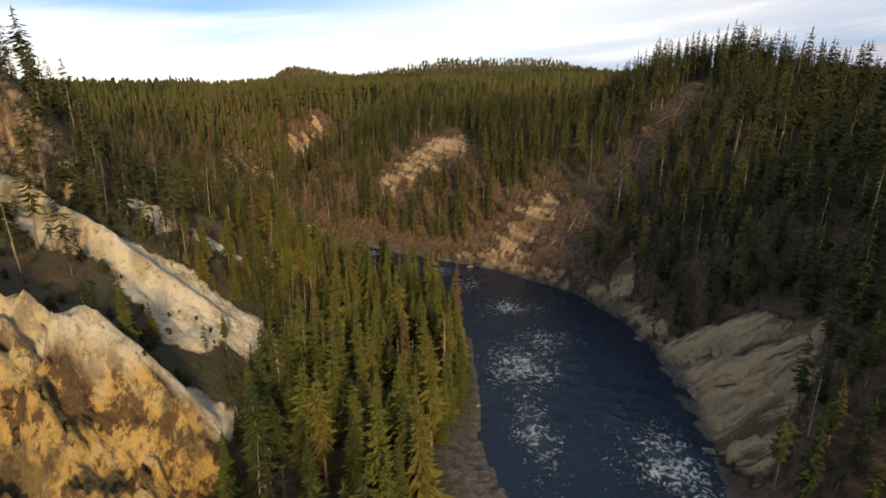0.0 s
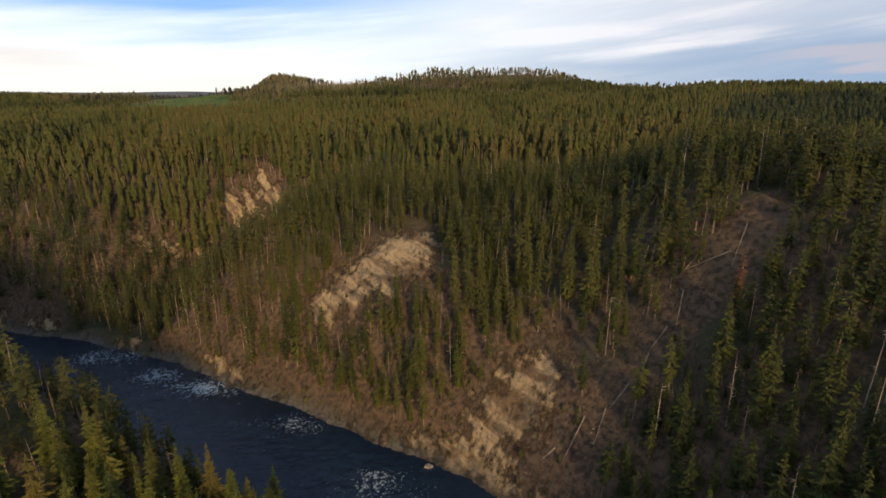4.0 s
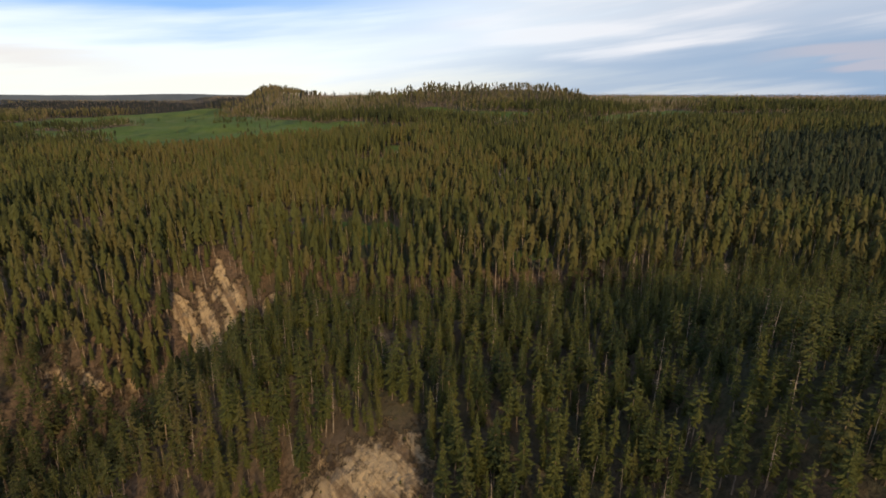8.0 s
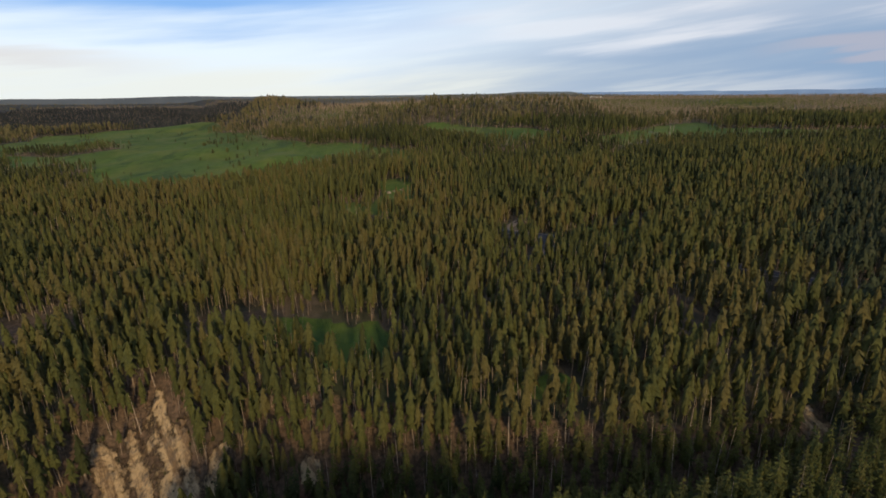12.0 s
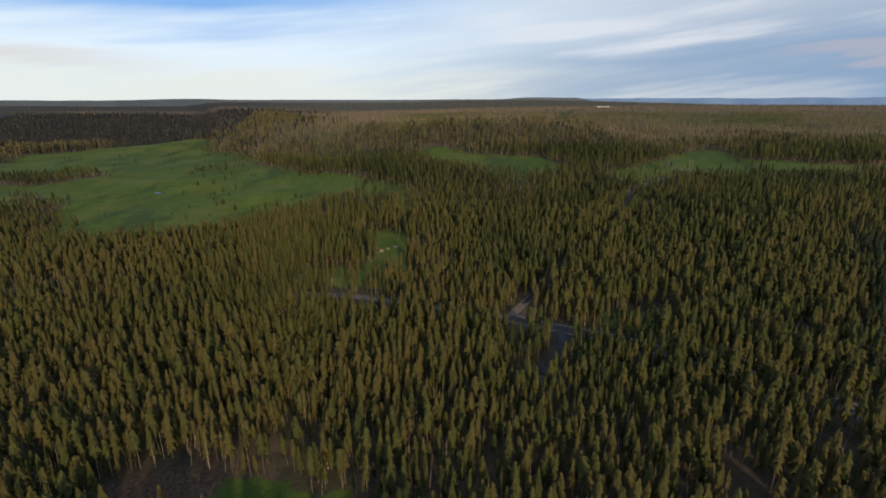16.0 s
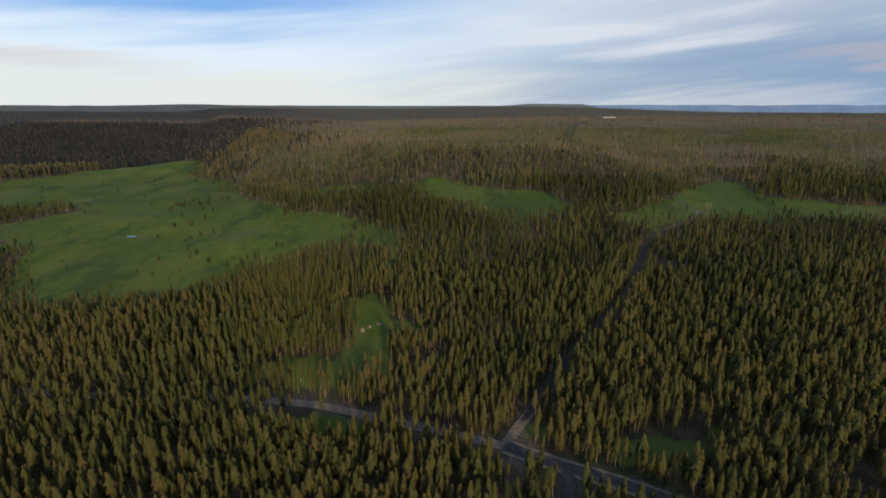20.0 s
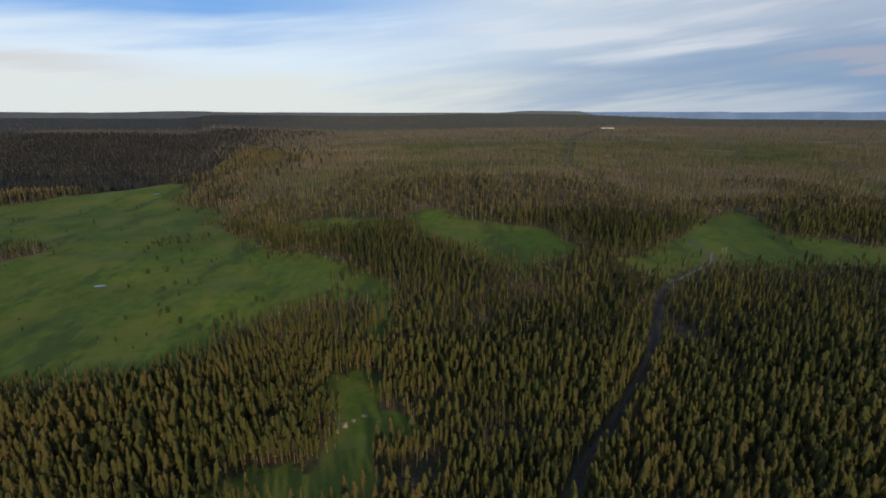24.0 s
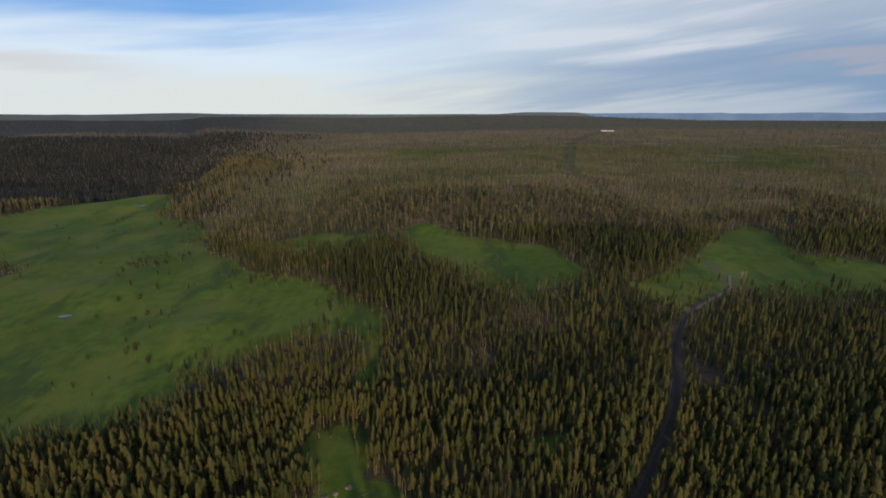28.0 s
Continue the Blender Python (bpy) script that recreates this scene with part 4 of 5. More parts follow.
def scatter(name, label, category, templates, x, y, sizes, mats, tilt=0.03, kind="stuff"):
    """One object of many trees. templates: list of parts [(verts, faces), material index]; each tree takes one at random."""
    if len(x) == 0:
        return None
    z = height(x, y) - 0.15
    pick = rng.integers(0, len(templates), len(x))
    yaw, tint = rng.uniform(0, 6.283, len(x)), np.clip(0.5 + 0.55 * fbm(x, y, 60, 3, 101) + rng.normal(0, 0.22, len(x)), 0, 1)
    lx, ly = rng.normal(0, tilt, len(x)), rng.normal(0, tilt, len(x))
    slim = rng.uniform(0.85, 1.2, len(x))
    V, F, M, T, base = [], [], [], [], 0
    for k, parts in enumerate(templates):
        idx = np.nonzero(pick == k)[0]
        if len(idx) == 0:
            continue
        c, s, S = np.cos(yaw[idx])[:, None], np.sin(yaw[idx])[:, None], sizes[idx][:, None]
        for (v, f), mi in parts:
            w = S * slim[idx][:, None]
            vz = v[None, :, 2] * S
            vx = (v[None, :, 0] * c - v[None, :, 1] * s) * w + x[idx][:, None] + lx[idx][:, None] * vz
            vy = (v[None, :, 0] * s + v[None, :, 1] * c) * w + y[idx][:, None] + ly[idx][:, None] * vz
            V.append(np.stack([vx, vy, vz + z[idx][:, None]], -1).reshape(-1, 3))
            F.append((f[None] + base + (np.arange(len(idx)) * len(v))[:, None, None]).reshape(-1, 3))
            M.append(np.full(len(idx) * len(f), mi))
            T.append(np.repeat(tint[idx], len(v)))
            base += len(idx) * len(v)
    me = mesh_from(name, np.concatenate(V), np.concatenate(F), mats[0], False, {"tint": np.concatenate(T)})
    for m in mats[1:]:
        me.materials.append(m)
    me.polygons.foreach_set("material_index", np.concatenate(M).astype(np.int32))
    return tagged(new(name, me), label, category, kind=kind)

def jitter_grid(x0, x1, y0, y1, gap):
    gx, gy = np.meshgrid(np.arange(x0, x1, gap), np.arange(y0, y1, gap))
    x, y = gx.ravel() + rng.uniform(-0.48, 0.48, gx.size) * gap, gy.ravel() + rng.uniform(-0.48, 0.48, gx.size) * gap
    return x, y

def wooded(x, y, thin=0.0):
    """Whether a tree stands here: off the water, roads, meadows, slides and the steepest ground."""
    e, side = river_edge(x, y)
    h = 1.0
    gx, gy = (height(x + h, y) - height(x - h, y)) / 2, (height(x, y + h) - height(x, y - h)) / 2
    slope = np.hypot(gx, gy)
    bare = np.maximum(rock(x, y, slope, e, side), grass(x, y))
    ok = (e > np.where(side > 0, 3.0, 1.6 + 7.0 * (1 - sm(y, 46, 66)))) & ~roadside(x, y) & ((line_dist(x, y - 3.5, OUTCROP_2)[0] > 8) | (rng.random(len(x)) < 0.12) | (y > 97)) & (bare < 0.45 + rng.uniform(-0.4, 0.42, len(x))) & (dirt(x, y) < 0.4) & (dirt(x, y + 7) < 0.6) & (np.hypot(x - 110, y - 250) > 7 + rng.uniform(-2, 2, len(x)))
    clear = fbm(x, y, 26, 3, 111)
    for slide, below in ((SLIDE_A, 4.0), (SLIDE_B, 3.0), (SLIDE_C, 6.0)):
        ok &= (poly_in(x, y + below, slide, 2.0, 3.0, 63) < 0.5) & (poly_in(x, y + 0.4 * below, slide, 2.0, 3.0, 63) < 0.5) | (rng.random(len(x)) < 0.04)
    ok &= (line_dist(x, y, CHUTE)[0] > 3.6 + rng.uniform(-0.8, 1.5, len(x))) & ((line_dist(x, y + 5, CHUTE)[0] > 3.0) | (rng.random(len(x)) < 0.3))
    return ok & (clear > -0.62 + thin + 0.10 * np.exp(-((x - 70) / 40) ** 2 - ((y - 172) / 30) ** 2) + rng.uniform(-0.2, 0.2, len(x))) & (slope < 2.5) & ~((x < -29) & (y < 47) & (y > -40)) & ~((x > -52) & (x < -25.5) & (y > 46) & (y < 67.5) & (rng.random(len(x)) < 0.86))

def in_view(x, y):
    """The wedge of country that the flight looks over, with a margin."""
    return np.abs(x - 10) < 0.98 * (y + 20) + 40

# young and old trees for the far woods
NEAR = [[(bough_tree(1.0, q, b, w, 8, p, 300 + k, 0.56), 0), (stem_tris(0.9, 0.013), 1)] for k, (q, b, w, p) in enumerate(((0.115, 0.12, 19, 0.85), (0.100, 0.24, 15, 0.65), (0.120, 0.08, 20, 0.95), (0.095, 0.36, 13, 0.55), (0.106, 0.20, 16, 0.72), (0.095, 0.28, 14, 0.60), (0.110, 0.16, 17, 0.76)))]
MID = [[(bough_tree(1.0, 0.85 * q, b, w, 8, p, k, 0.56), 0), (stem_tris(0.85, 0.014), 1)] for k, (q, b, w, p) in enumerate(((0.145, 0.12, 14, 0.85), (0.125, 0.34, 11, 0.6), (0.15, 0.10, 14, 0.95), (0.118, 0.46, 9, 0.5), (0.135, 0.24, 12, 0.7), (0.115, 0.40, 10, 0.55)))]
FAR = [[(star_tree(1.0, 0.88 * q, b, n, 4, p, 20 + k), 0), (stem_tris(0.8, 0.014), 1)] for k, (q, b, n, p) in enumerate(((0.150, 0.20, 6, 0.80), (0.132, 0.40, 5, 0.60), (0.155, 0.16, 6, 0.90), (0.125, 0.50, 4, 0.50), (0.145, 0.30, 5, 0.70), (0.130, 0.44, 5, 0.60)))]
THIN = [[(star_tree(1.0, 0.88 * q, b, 4, 3, p, 30 + k), 0), (stem_tris(0.7, 0.022), 1)] for k, (q, b, p) in enumerate(((0.150, 0.26, 0.70), (0.130, 0.42, 0.55), (0.160, 0.20, 0.80), (0.125, 0.50, 0.50)))]
EDGE = [[(star_tree(1.0, q, b, 2, 4, p, 50 + k), 0), (trunk_tris(0.75, 0.020, 0, 3, -0.03), 1)] for k, (q, b, p) in enumerate(((0.13, 0.45, 0.35), (0.12, 0.6, 0.3), (0.14, 0.3, 0.45), (0.10, 0.68, 0.3)))]
SPECK = [[(star_tree(1.0, q, b, 2, 3, 0.6, 40 + k), 0)] for k, (q, b) in enumerate(((0.19, 0.1), (0.16, 0.22), (0.22, 0.08)))]
SNAG = [[(snag_tris(1.0, 0.010, 60 + k, 9), 0)] for k in range(4)]
STEM = [[((np.array([(0.015, 0, -0.03), (-0.0075, 0.013, -0.03), (-0.0075, -0.013, -0.03), (q, 0, 1.0)]), np.array([(0, 1, 3), (1, 2, 3), (2, 0, 3)])), 0)] for q in (0.0, 0.04, -0.03)]
POLE = [[((np.array([(0.022, 0, -0.03), (-0.011, 0.019, -0.03), (-0.011, -0.019, -0.03), (q, 0, 1.0)]), np.array([(0, 1, 3), (1, 2, 3), (2, 0, 3)])), 0)] for q in (0.0, 0.05, -0.03)]

def forest(name, label, box, gap, templates, size, thin=0.0, extra=None, tilt=0.03, mats=(NEEDLE, BARK)):
    x, y = jitter_grid(*box, gap)
    keep = in_view(x, y)
    x, y = x[keep], y[keep]
    keep = wooded(x, y, thin)
    if extra is not None:
        keep &= extra(x, y)
    x, y = x[keep], y[keep]
    s = np.clip(rng.normal(size, 0.25 * size, len(x)), 0.38 * size, 1.45 * size) * (1 + 0.2 * fbm(x, y, 70, 2, 131))
    # the woods stand lower along the near edges of the clearings
    verge = np.maximum(np.maximum(poly_in(x, y + 24, MEADOW_2, 24, 20), poly_in(x, y + 24, MEADOW_3, 24, 20)), 0.8 * poly_in(x, y + 24, MEADOW_1, 24, 20))
    return scatter(name, label, "forest", templates, x, y, s * (1 - 0.42 * verge), list(mats), tilt)

def hero_zone(x, y):
    """The wooded terrace inside the bend."""
    side = river_edge(x, y)[1]
    return ((x > -44) & (x < 12) & (y > 37) & (y < 118) & (side < 0))

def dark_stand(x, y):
    """The ground beyond the road where shade is put into the needles' colour."""
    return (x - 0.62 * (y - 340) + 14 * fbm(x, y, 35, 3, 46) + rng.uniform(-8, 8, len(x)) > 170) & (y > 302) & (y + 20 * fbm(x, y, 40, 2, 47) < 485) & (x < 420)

def close_by(x, y):
    """The slopes and the rim that the flight passes closest to."""
    return ((x > -35) & (x < 140) & (y > 60) & (y < 252)) | ((x > 34) & (x < 110) & (y > 24) & (y <= 60))

forest("near_rim_forest", "tall olive pines with pale trunks on the canyon rim", (-35, 150, 15, 262), 2.8, NEAR, 9.6, thin=0.02, extra=lambda x, y: ~hero_zone(x, y) & close_by(x, y), mats=(RIMPINE, BARK))
forest("canyon_forest", "dense dark green conifers on the canyon slopes", (-260, 260, -10, 230), 3.4, MID, 10.8, extra=lambda x, y: ~hero_zone(x, y) & ~close_by(x, y) & ~((x > 0) & (y < 60)) & ~((x < -17) & (x > -60) & (y < 60)))
forest("young_conifers", "young firs and brush under the canyon's tall trees", (-84, 112, 38, 262), 3.9, MID, 5.2, extra=lambda x, y: ((river_edge(x, y)[1] > 0) & (((x > 38) & (y < 150)) | (line_dist(x, y, GULLY)[0] < 17))) | ((river_edge(x, y)[1] < 0) & (x < -20) & (y > 44) & (y < 112)))
forest("rim_forest", "tall pines along the canyon rim and its side gully", (-380, 380, 230, 350), 3.2, FAR, 11.2, extra=lambda x, y: ~close_by(x, y) & ~dark_stand(x, y))
forest("dark_spruces", "dense conifer stand beyond the road, shade in its needle colour", (140, 420, 300, 490), 3.5, FAR, 12.5, thin=-0.1, extra=dark_stand, mats=(SHADEDSTAND, BARK))
forest("plateau_forest", "even stand of slender lodgepole pines on the plateau", (-360, 360, 350, 455), 2.95, FAR, 12.2, thin=0.20, extra=lambda x, y: ~dark_stand(x, y))
forest("track_forest", "lodgepole pines crowding a track over the plateau", (-360, 360, 455, 570), 3.0, THIN, 12.4, thin=0.20, extra=lambda x, y: ~dark_stand(x, y))
for box in ((-620, -360, 350, 570), (360, 620, 350, 570)):
    forest("outer_plateau_forest", "slender lodgepole pines further out on the plateau", box, 3.9, THIN, 12.6, thin=0.10)
forest("meadow_forest", "pine woods thinning towards green meadows", (-900, 900, 570, 1010), 4.0, THIN, 12.0, thin=0.12, extra=lambda x, y: (burnt(x, y) < 0.5) & (y < 850))
forest("edge_forest", "tall bare-stemmed pines standing behind the meadows", (-900, 900, 850, 1360), 6.0, EDGE, 13.0, thin=0.05, extra=lambda x, y: ((y < 1100) & ((burnt(x, y) < 0.45) | (fbm(x, y, 110, 3, 76) + rng.uniform(-0.25, 0.25, len(x)) > 0.30))) | (np.hypot(x + 370, y - 1235) < 105 + rng.uniform(-25, 25, len(x))), mats=(BROWNED, BURNTWOOD))
forest("valley_forest", "woods filling a side valley, shade and haze in their colour", (-1900, -200, 1000, 2500), 10.5, SPECK, 13.0, extra=lambda x, y: burnt(x, y) < rng.uniform(0.0, 1.0, len(x)), mats=(SHADEDWOOD, BARK))
forest("regrowth", "low young pines coming up after a fire", (-1600, 1600, 900, 1750), 8.6, SPECK, 6.0, thin=-1.0, extra=lambda x, y: (burnt(x, y) >= 0.4) & (fbm(x, y, 140, 3, 77) + rng.uniform(-0.25, 0.25, len(x)) > -0.18), mats=(SAPLING, BARK))
forest("horizon_forest", "far woods reaching to the horizon", (-4300, 4300, 1750, 4600), 54, SPECK, 10.0, mats=(BROWNED, BARK))

def strays():
    """Single pines and loose clumps that straggle out on the grass."""
    x, y = jitter_grid(-640, 640, 500, 1100, 6.5)
    near = np.zeros(len(x))
    for m in (MEADOW_1, MEADOW_2, MEADOW_3, MEADOW_4):
        near = np.maximum(near, poly_in(x, y, m, 40.0, 26.0))
    clump = fbm(x, y, 34, 3, 141) + rng.uniform(-0.2, 0.2, len(x))
    keep = (grass(x, y) > 0.35) & in_view(x, y) & (road_dist(x, y) > 2) & (clump > -0.10 + 0.85 * sm(near, 0.5, 0.95))
    keep |= (grass(x, y) > 0.5) & in_view(x, y) & (np.hypot((x + 255) / 30, (y - 800) / 15) + rng.uniform(-0.7, 0.7, len(x)) < 0.75)
    x, y = x[keep], y[keep]
    return scatter("meadow_strays", "loose pines straggling out over the meadow's edge", "forest", THIN, x, y, rng.uniform(3, 13, len(x)), [NEEDLE, BARK])

strays()

def snags(name, label, box, gap, size, thin, templates=SNAG, extra=None, mat=DEADWOOD):
    x, y = jitter_grid(*box, gap)
    keep = in_view(x, y)
    x, y = x[keep], y[keep]
    keep = wooded(x, y, thin)
    if extra is not None:
        keep &= extra(x, y)
    x, y = x[keep], y[keep]
    s = rng.uniform(0.5, 1.25, len(x)) * size
    return scatter(name, label, "dead trees", templates, x, y, s, [mat], 0.045)

snags("canyon_snags", "grey dead trunks standing among living conifers", (-250, 250, 40, 330), 8.5, 10.5, 0.0)
snags("plateau_snags", "scattered bleached trunks over the pine stand", (-600, 600, 330, 960), 17, 11, 0.0)
snags("plateau_poles", "thin pale dead stems among the plateau pines", (-420, 520, 240, 860), 5.6, 11.5, 0.05, STEM)
snags("burnt_snags", "grey burnt trunks standing over young regrowth", (-1300, 1300, 880, 1650), 4.8, 12.5, 0.10, POLE, lambda x, y: (burnt(x, y) > rng.uniform(0.15, 0.6, len(x))) & ((np.hypot(x + 370, y - 1240) > 120) & (line_dist(x, y, TRACK[14:])[0] > 13) & (fbm(0.6 * x, y + 40, 150, 3, 78) + rng.uniform(-0.25, 0.25, len(x)) > -0.06)), BURNTWOOD)
snags("far_burnt_snags", "distant band of grey burnt trunks", (-1900, 1900, 1650, 2700), 10.5, 14, 0.0, POLE, lambda x, y: line_dist(x, y, TRACK[14:])[0] > 15, BURNTWOOD)

# ---------------------------------------------------------------- trees that stand by the flight, one by one
def part(name, verts, faces, mat, parent, tint=None, label=""):
    me = mesh_from(name, verts, faces, mat, False, None if tint is None else {"tint": np.full(len(verts), tint)})
    ob = new(name, me)
    ob.parent = parent
    return tagged(ob, label) if label else ob

def conifer(kind, seed):
    """A tree at the origin. kind: spruce, pine or snag."""
    r = random.Random(seed)
    root = new({"spruce": "spruce_tree", "pine": "pine_tree", "snag": "dead_tree"}[kind])
    if kind == "snag":
        v, f = trunk_tris(14, 0.17, r.uniform(-0.5, 0.5), 6)
        part("trunk", v, f, DEADWOOD, root)
        bv, bf = [], []
        for k in range(46):
            z, a, L = 14 * (0.25 + 0.72 * k / 46), r.uniform(0, 6.28), r.uniform(0.35, 1.3) * (1.15 - k / 50)
            c, s, b = math.cos(a), math.sin(a), len(bv)
            bv += [(0, 0, z + 0.06), (0.05 * s, -0.05 * c, z - 0.05), (-0.05 * s, 0.05 * c, z - 0.05), (L * c, L * s, z - r.uniform(0.0, 0.35) * L)]
            bf += [(b, b + 1, b + 3), (b + 1, b + 2, b + 3), (b + 2, b, b + 3)]
        tagged(part("bare_crown", np.array(bv), np.array(bf), DEADWOOD, root), kind="stuff")
        return tagged(root, "bare grey dead conifer with broken twigs", "dead tree", "dead trees of the canyon")
    h = r.uniform(15.5, 17.5)
    if kind == "spruce":
        v, f = hero_crown(h, r.uniform(2.4, 3.1), 0.04, 30, 11, r.uniform(0.8, 1.05), seed)
    else:
        v, f = hero_crown(h, r.uniform(1.9, 2.4), r.uniform(0.25, 0.45), 21, 10, r.uniform(0.42, 0.6), seed)
    tv, tf = trunk_tris(h * 0.97, r.uniform(0.2, 0.26), r.uniform(-0.3, 0.3), 7)
    part("trunk", tv, tf, BARK, root)
    part("crown", v, f, SPRUCE, root, r.uniform(0.1, 0.9))
    if kind == "spruce":
        return tagged(root, "tall olive green spruce branched down to the ground", "spruce tree", "spruces by the river")
    return tagged(root, "slender lodgepole pine with a bare lower trunk", "pine tree", "pines by the river")

def plant_heroes():
    x, y = jitter_grid(-44, 14, 37, 120, 2.9)
    keep = hero_zone(x, y)
    x, y = x[keep], y[keep]
    keep = wooded(x, y, -0.2)
    x, y = x[keep], y[keep]
    z = height(x, y)
    kinds = rng.choice(["spruce", "pine", "snag"], len(x), p=[0.55, 0.37, 0.08])
    kinds = np.where((x < 12) & (kinds == "pine") & (rng.random(len(x)) < 0.5), "spruce", kinds)
    first, places = {}, {}
    for k in range(len(x)):
        variant = (str(kinds[k]), int(rng.integers(0, 5)))
        size = 0.68 * float(np.clip(rng.normal(1.0, 0.27), 0.45, 1.42)) * (0.62 if x[k] < -22 and y[k] < 88 else 1.0)
        m = pose(x[k], y[k], z[k] - 0.1, rng.normal(0, 1.5), rng.normal(0, 1.5), rng.uniform(0, 360)) @ Matrix.Scale(size, 4)
        if variant in first:
            copy_thing(first[variant], m)
        else:
            first[variant] = conifer(variant[0], 200 + 7 * variant[1] + len(variant[0]))
            places[variant] = m
    for variant, m in places.items():
        first[variant].matrix_basis = m
    return len(x)

plant_heroes()

def red_tree(seed, h):
    """A conifer that died with its needles on."""
    r = random.Random(seed)
    root = new("red_dead_tree")
    tv, tf = trunk_tris(h * 0.97, 0.2, r.uniform(-0.3, 0.3), 7)
    part("trunk", tv, tf, DEADWOOD, root)
    v, f = hero_crown(h, 1.5, 0.08, 26, 7, 0.5, seed)
    part("crown", v, f, RUSTY, root, 0.5)
    return tagged(root, "dead conifer with rust brown dry needles", "dead tree", "dead trees of the canyon")

RUSTY = foliage_material("rusty_needles", (0.085, 0.042, 0.024), (0.17, 0.088, 0.050), (0.20, 0.11, 0.06))
for k, (px, py, ph) in enumerate(((-38, 97, 16), (3, 96, 13), (-6, 70, 12), (58, 128, 12), (-60, 205, 14), (-20, 246, 13))):
    red_tree(400 + k, ph).matrix_basis = pose(px, py, float(height(np.array([float(px)]), np.array([float(py)]))[0]) - 0.1, 0, 0, 50 * k)

# ---------------------------------------------------------------- loose things of the canyon
def ground_at(x, y):
    return float(height(np.array([float(x)]), np.array([float(y)]))[0])

def bm_object(name, build, mat, parent=None, smooth=False):
    bm = bmesh.new()
    build(bm)
    me = bpy.data.meshes.new(name)
    bm.to_mesh(me)
    bm.free()
    me.materials.append(mat)
    me.polygons.foreach_set("use_smooth", [smooth] * len(me.polygons))
    ob = new(name, me)
    ob.parent = parent
    return ob

def boulder_mesh(seed, flat=0.7):
    def build(bm):
        bmesh.ops.create_icosphere(bm, subdivisions=2, radius=1.0)
        for v in bm.verts:
            n = noise.noise(v.co * 1.3 + Vector((seed * 3.1, 0, 0))) * 0.75 + noise.noise(v.co * 2.6 + Vector((0, seed, 0))) * 0.35
            v.co = v.co * (1 + n)
            v.co.z *= flat
    return build

BOULDERS = []
for k in range(5):
    ob = bm_object("boulder", boulder_mesh(k + 1), STONE)
    tagged(ob, "weathered pale boulder half sunk in the ground", "boulder", "boulders")
    BOULDERS.append(ob)

def put_boulders():
    spots = [(-24, 504, 1.7), (-20.5, 507.5, 1.2), (-15, 511, 1.5), (-27, 500, 1.0), (10.5, 52.5, 0.9), (8.5, 57, 0.6), (13, 49, 0.7), (5.5, 65, 0.5), (33, 61, 1.5), (35.5, 55, 1.1), (30, 64, 0.9), (36, 70, 1.0),
             (-52, 152, 1.1), (-46, 156, 0.9), (-60, 161, 1.3), (2, 121, 0.7), (38.5, 88, 1.2), (39.5, 96, 1.0), (33, 106, 1.1), (26, 113, 0.9), (18, 123, 1.0), (8, 133, 1.2), (-4, 138, 0.9), (-20, 147, 1.1)]
    for k, (x, y, r) in enumerate(spots):
        r = r if y > 300 else 0.62 * r
        m = pose(x, y, ground_at(x, y) + 0.15 * r, 0, 0, 47 * k) @ Matrix.Diagonal((r, r * 1.2, r * 0.9, 1))
        if k < len(BOULDERS):
            places.append((BOULDERS[k], m))
        else:
            copy_thing(BOULDERS[k % len(BOULDERS)], m)

places = []
put_boulders()
for ob, m in places:
    ob.matrix_basis = m

def fallen_log(length, radius, seed):
    r = random.Random(seed)
    root = new("fallen_log")
    v, f = trunk_tris(length, radius, r.uniform(-0.4, 0.4), 6, 0.0)
    part("stem", v, f, DEADWOOD, root)
    bv, bf = [], []
    for k in range(5):
        z, a, L = length * r.uniform(0.35, 0.95), r.uniform(0, 6.28), r.uniform(0.4, 1.0)
        c, s, b = math.cos(a), math.sin(a), len(bv)
        bv += [(0, 0, z), (0.06, 0, z + 0.08), (0, 0.06, z - 0.05), (L * c, L * s, z + 0.3 * L)]
        bf += [(b, b + 1, b + 3), (b + 1, b + 2, b + 3), (b + 2, b, b + 3)]
    tagged(part("branchwood", np.array(bv), np.array(bf), DEADWOOD, root), kind="stuff")
    return tagged(root, "long bleached fallen trunk lying on the slope", "fallen log", "fallen logs")

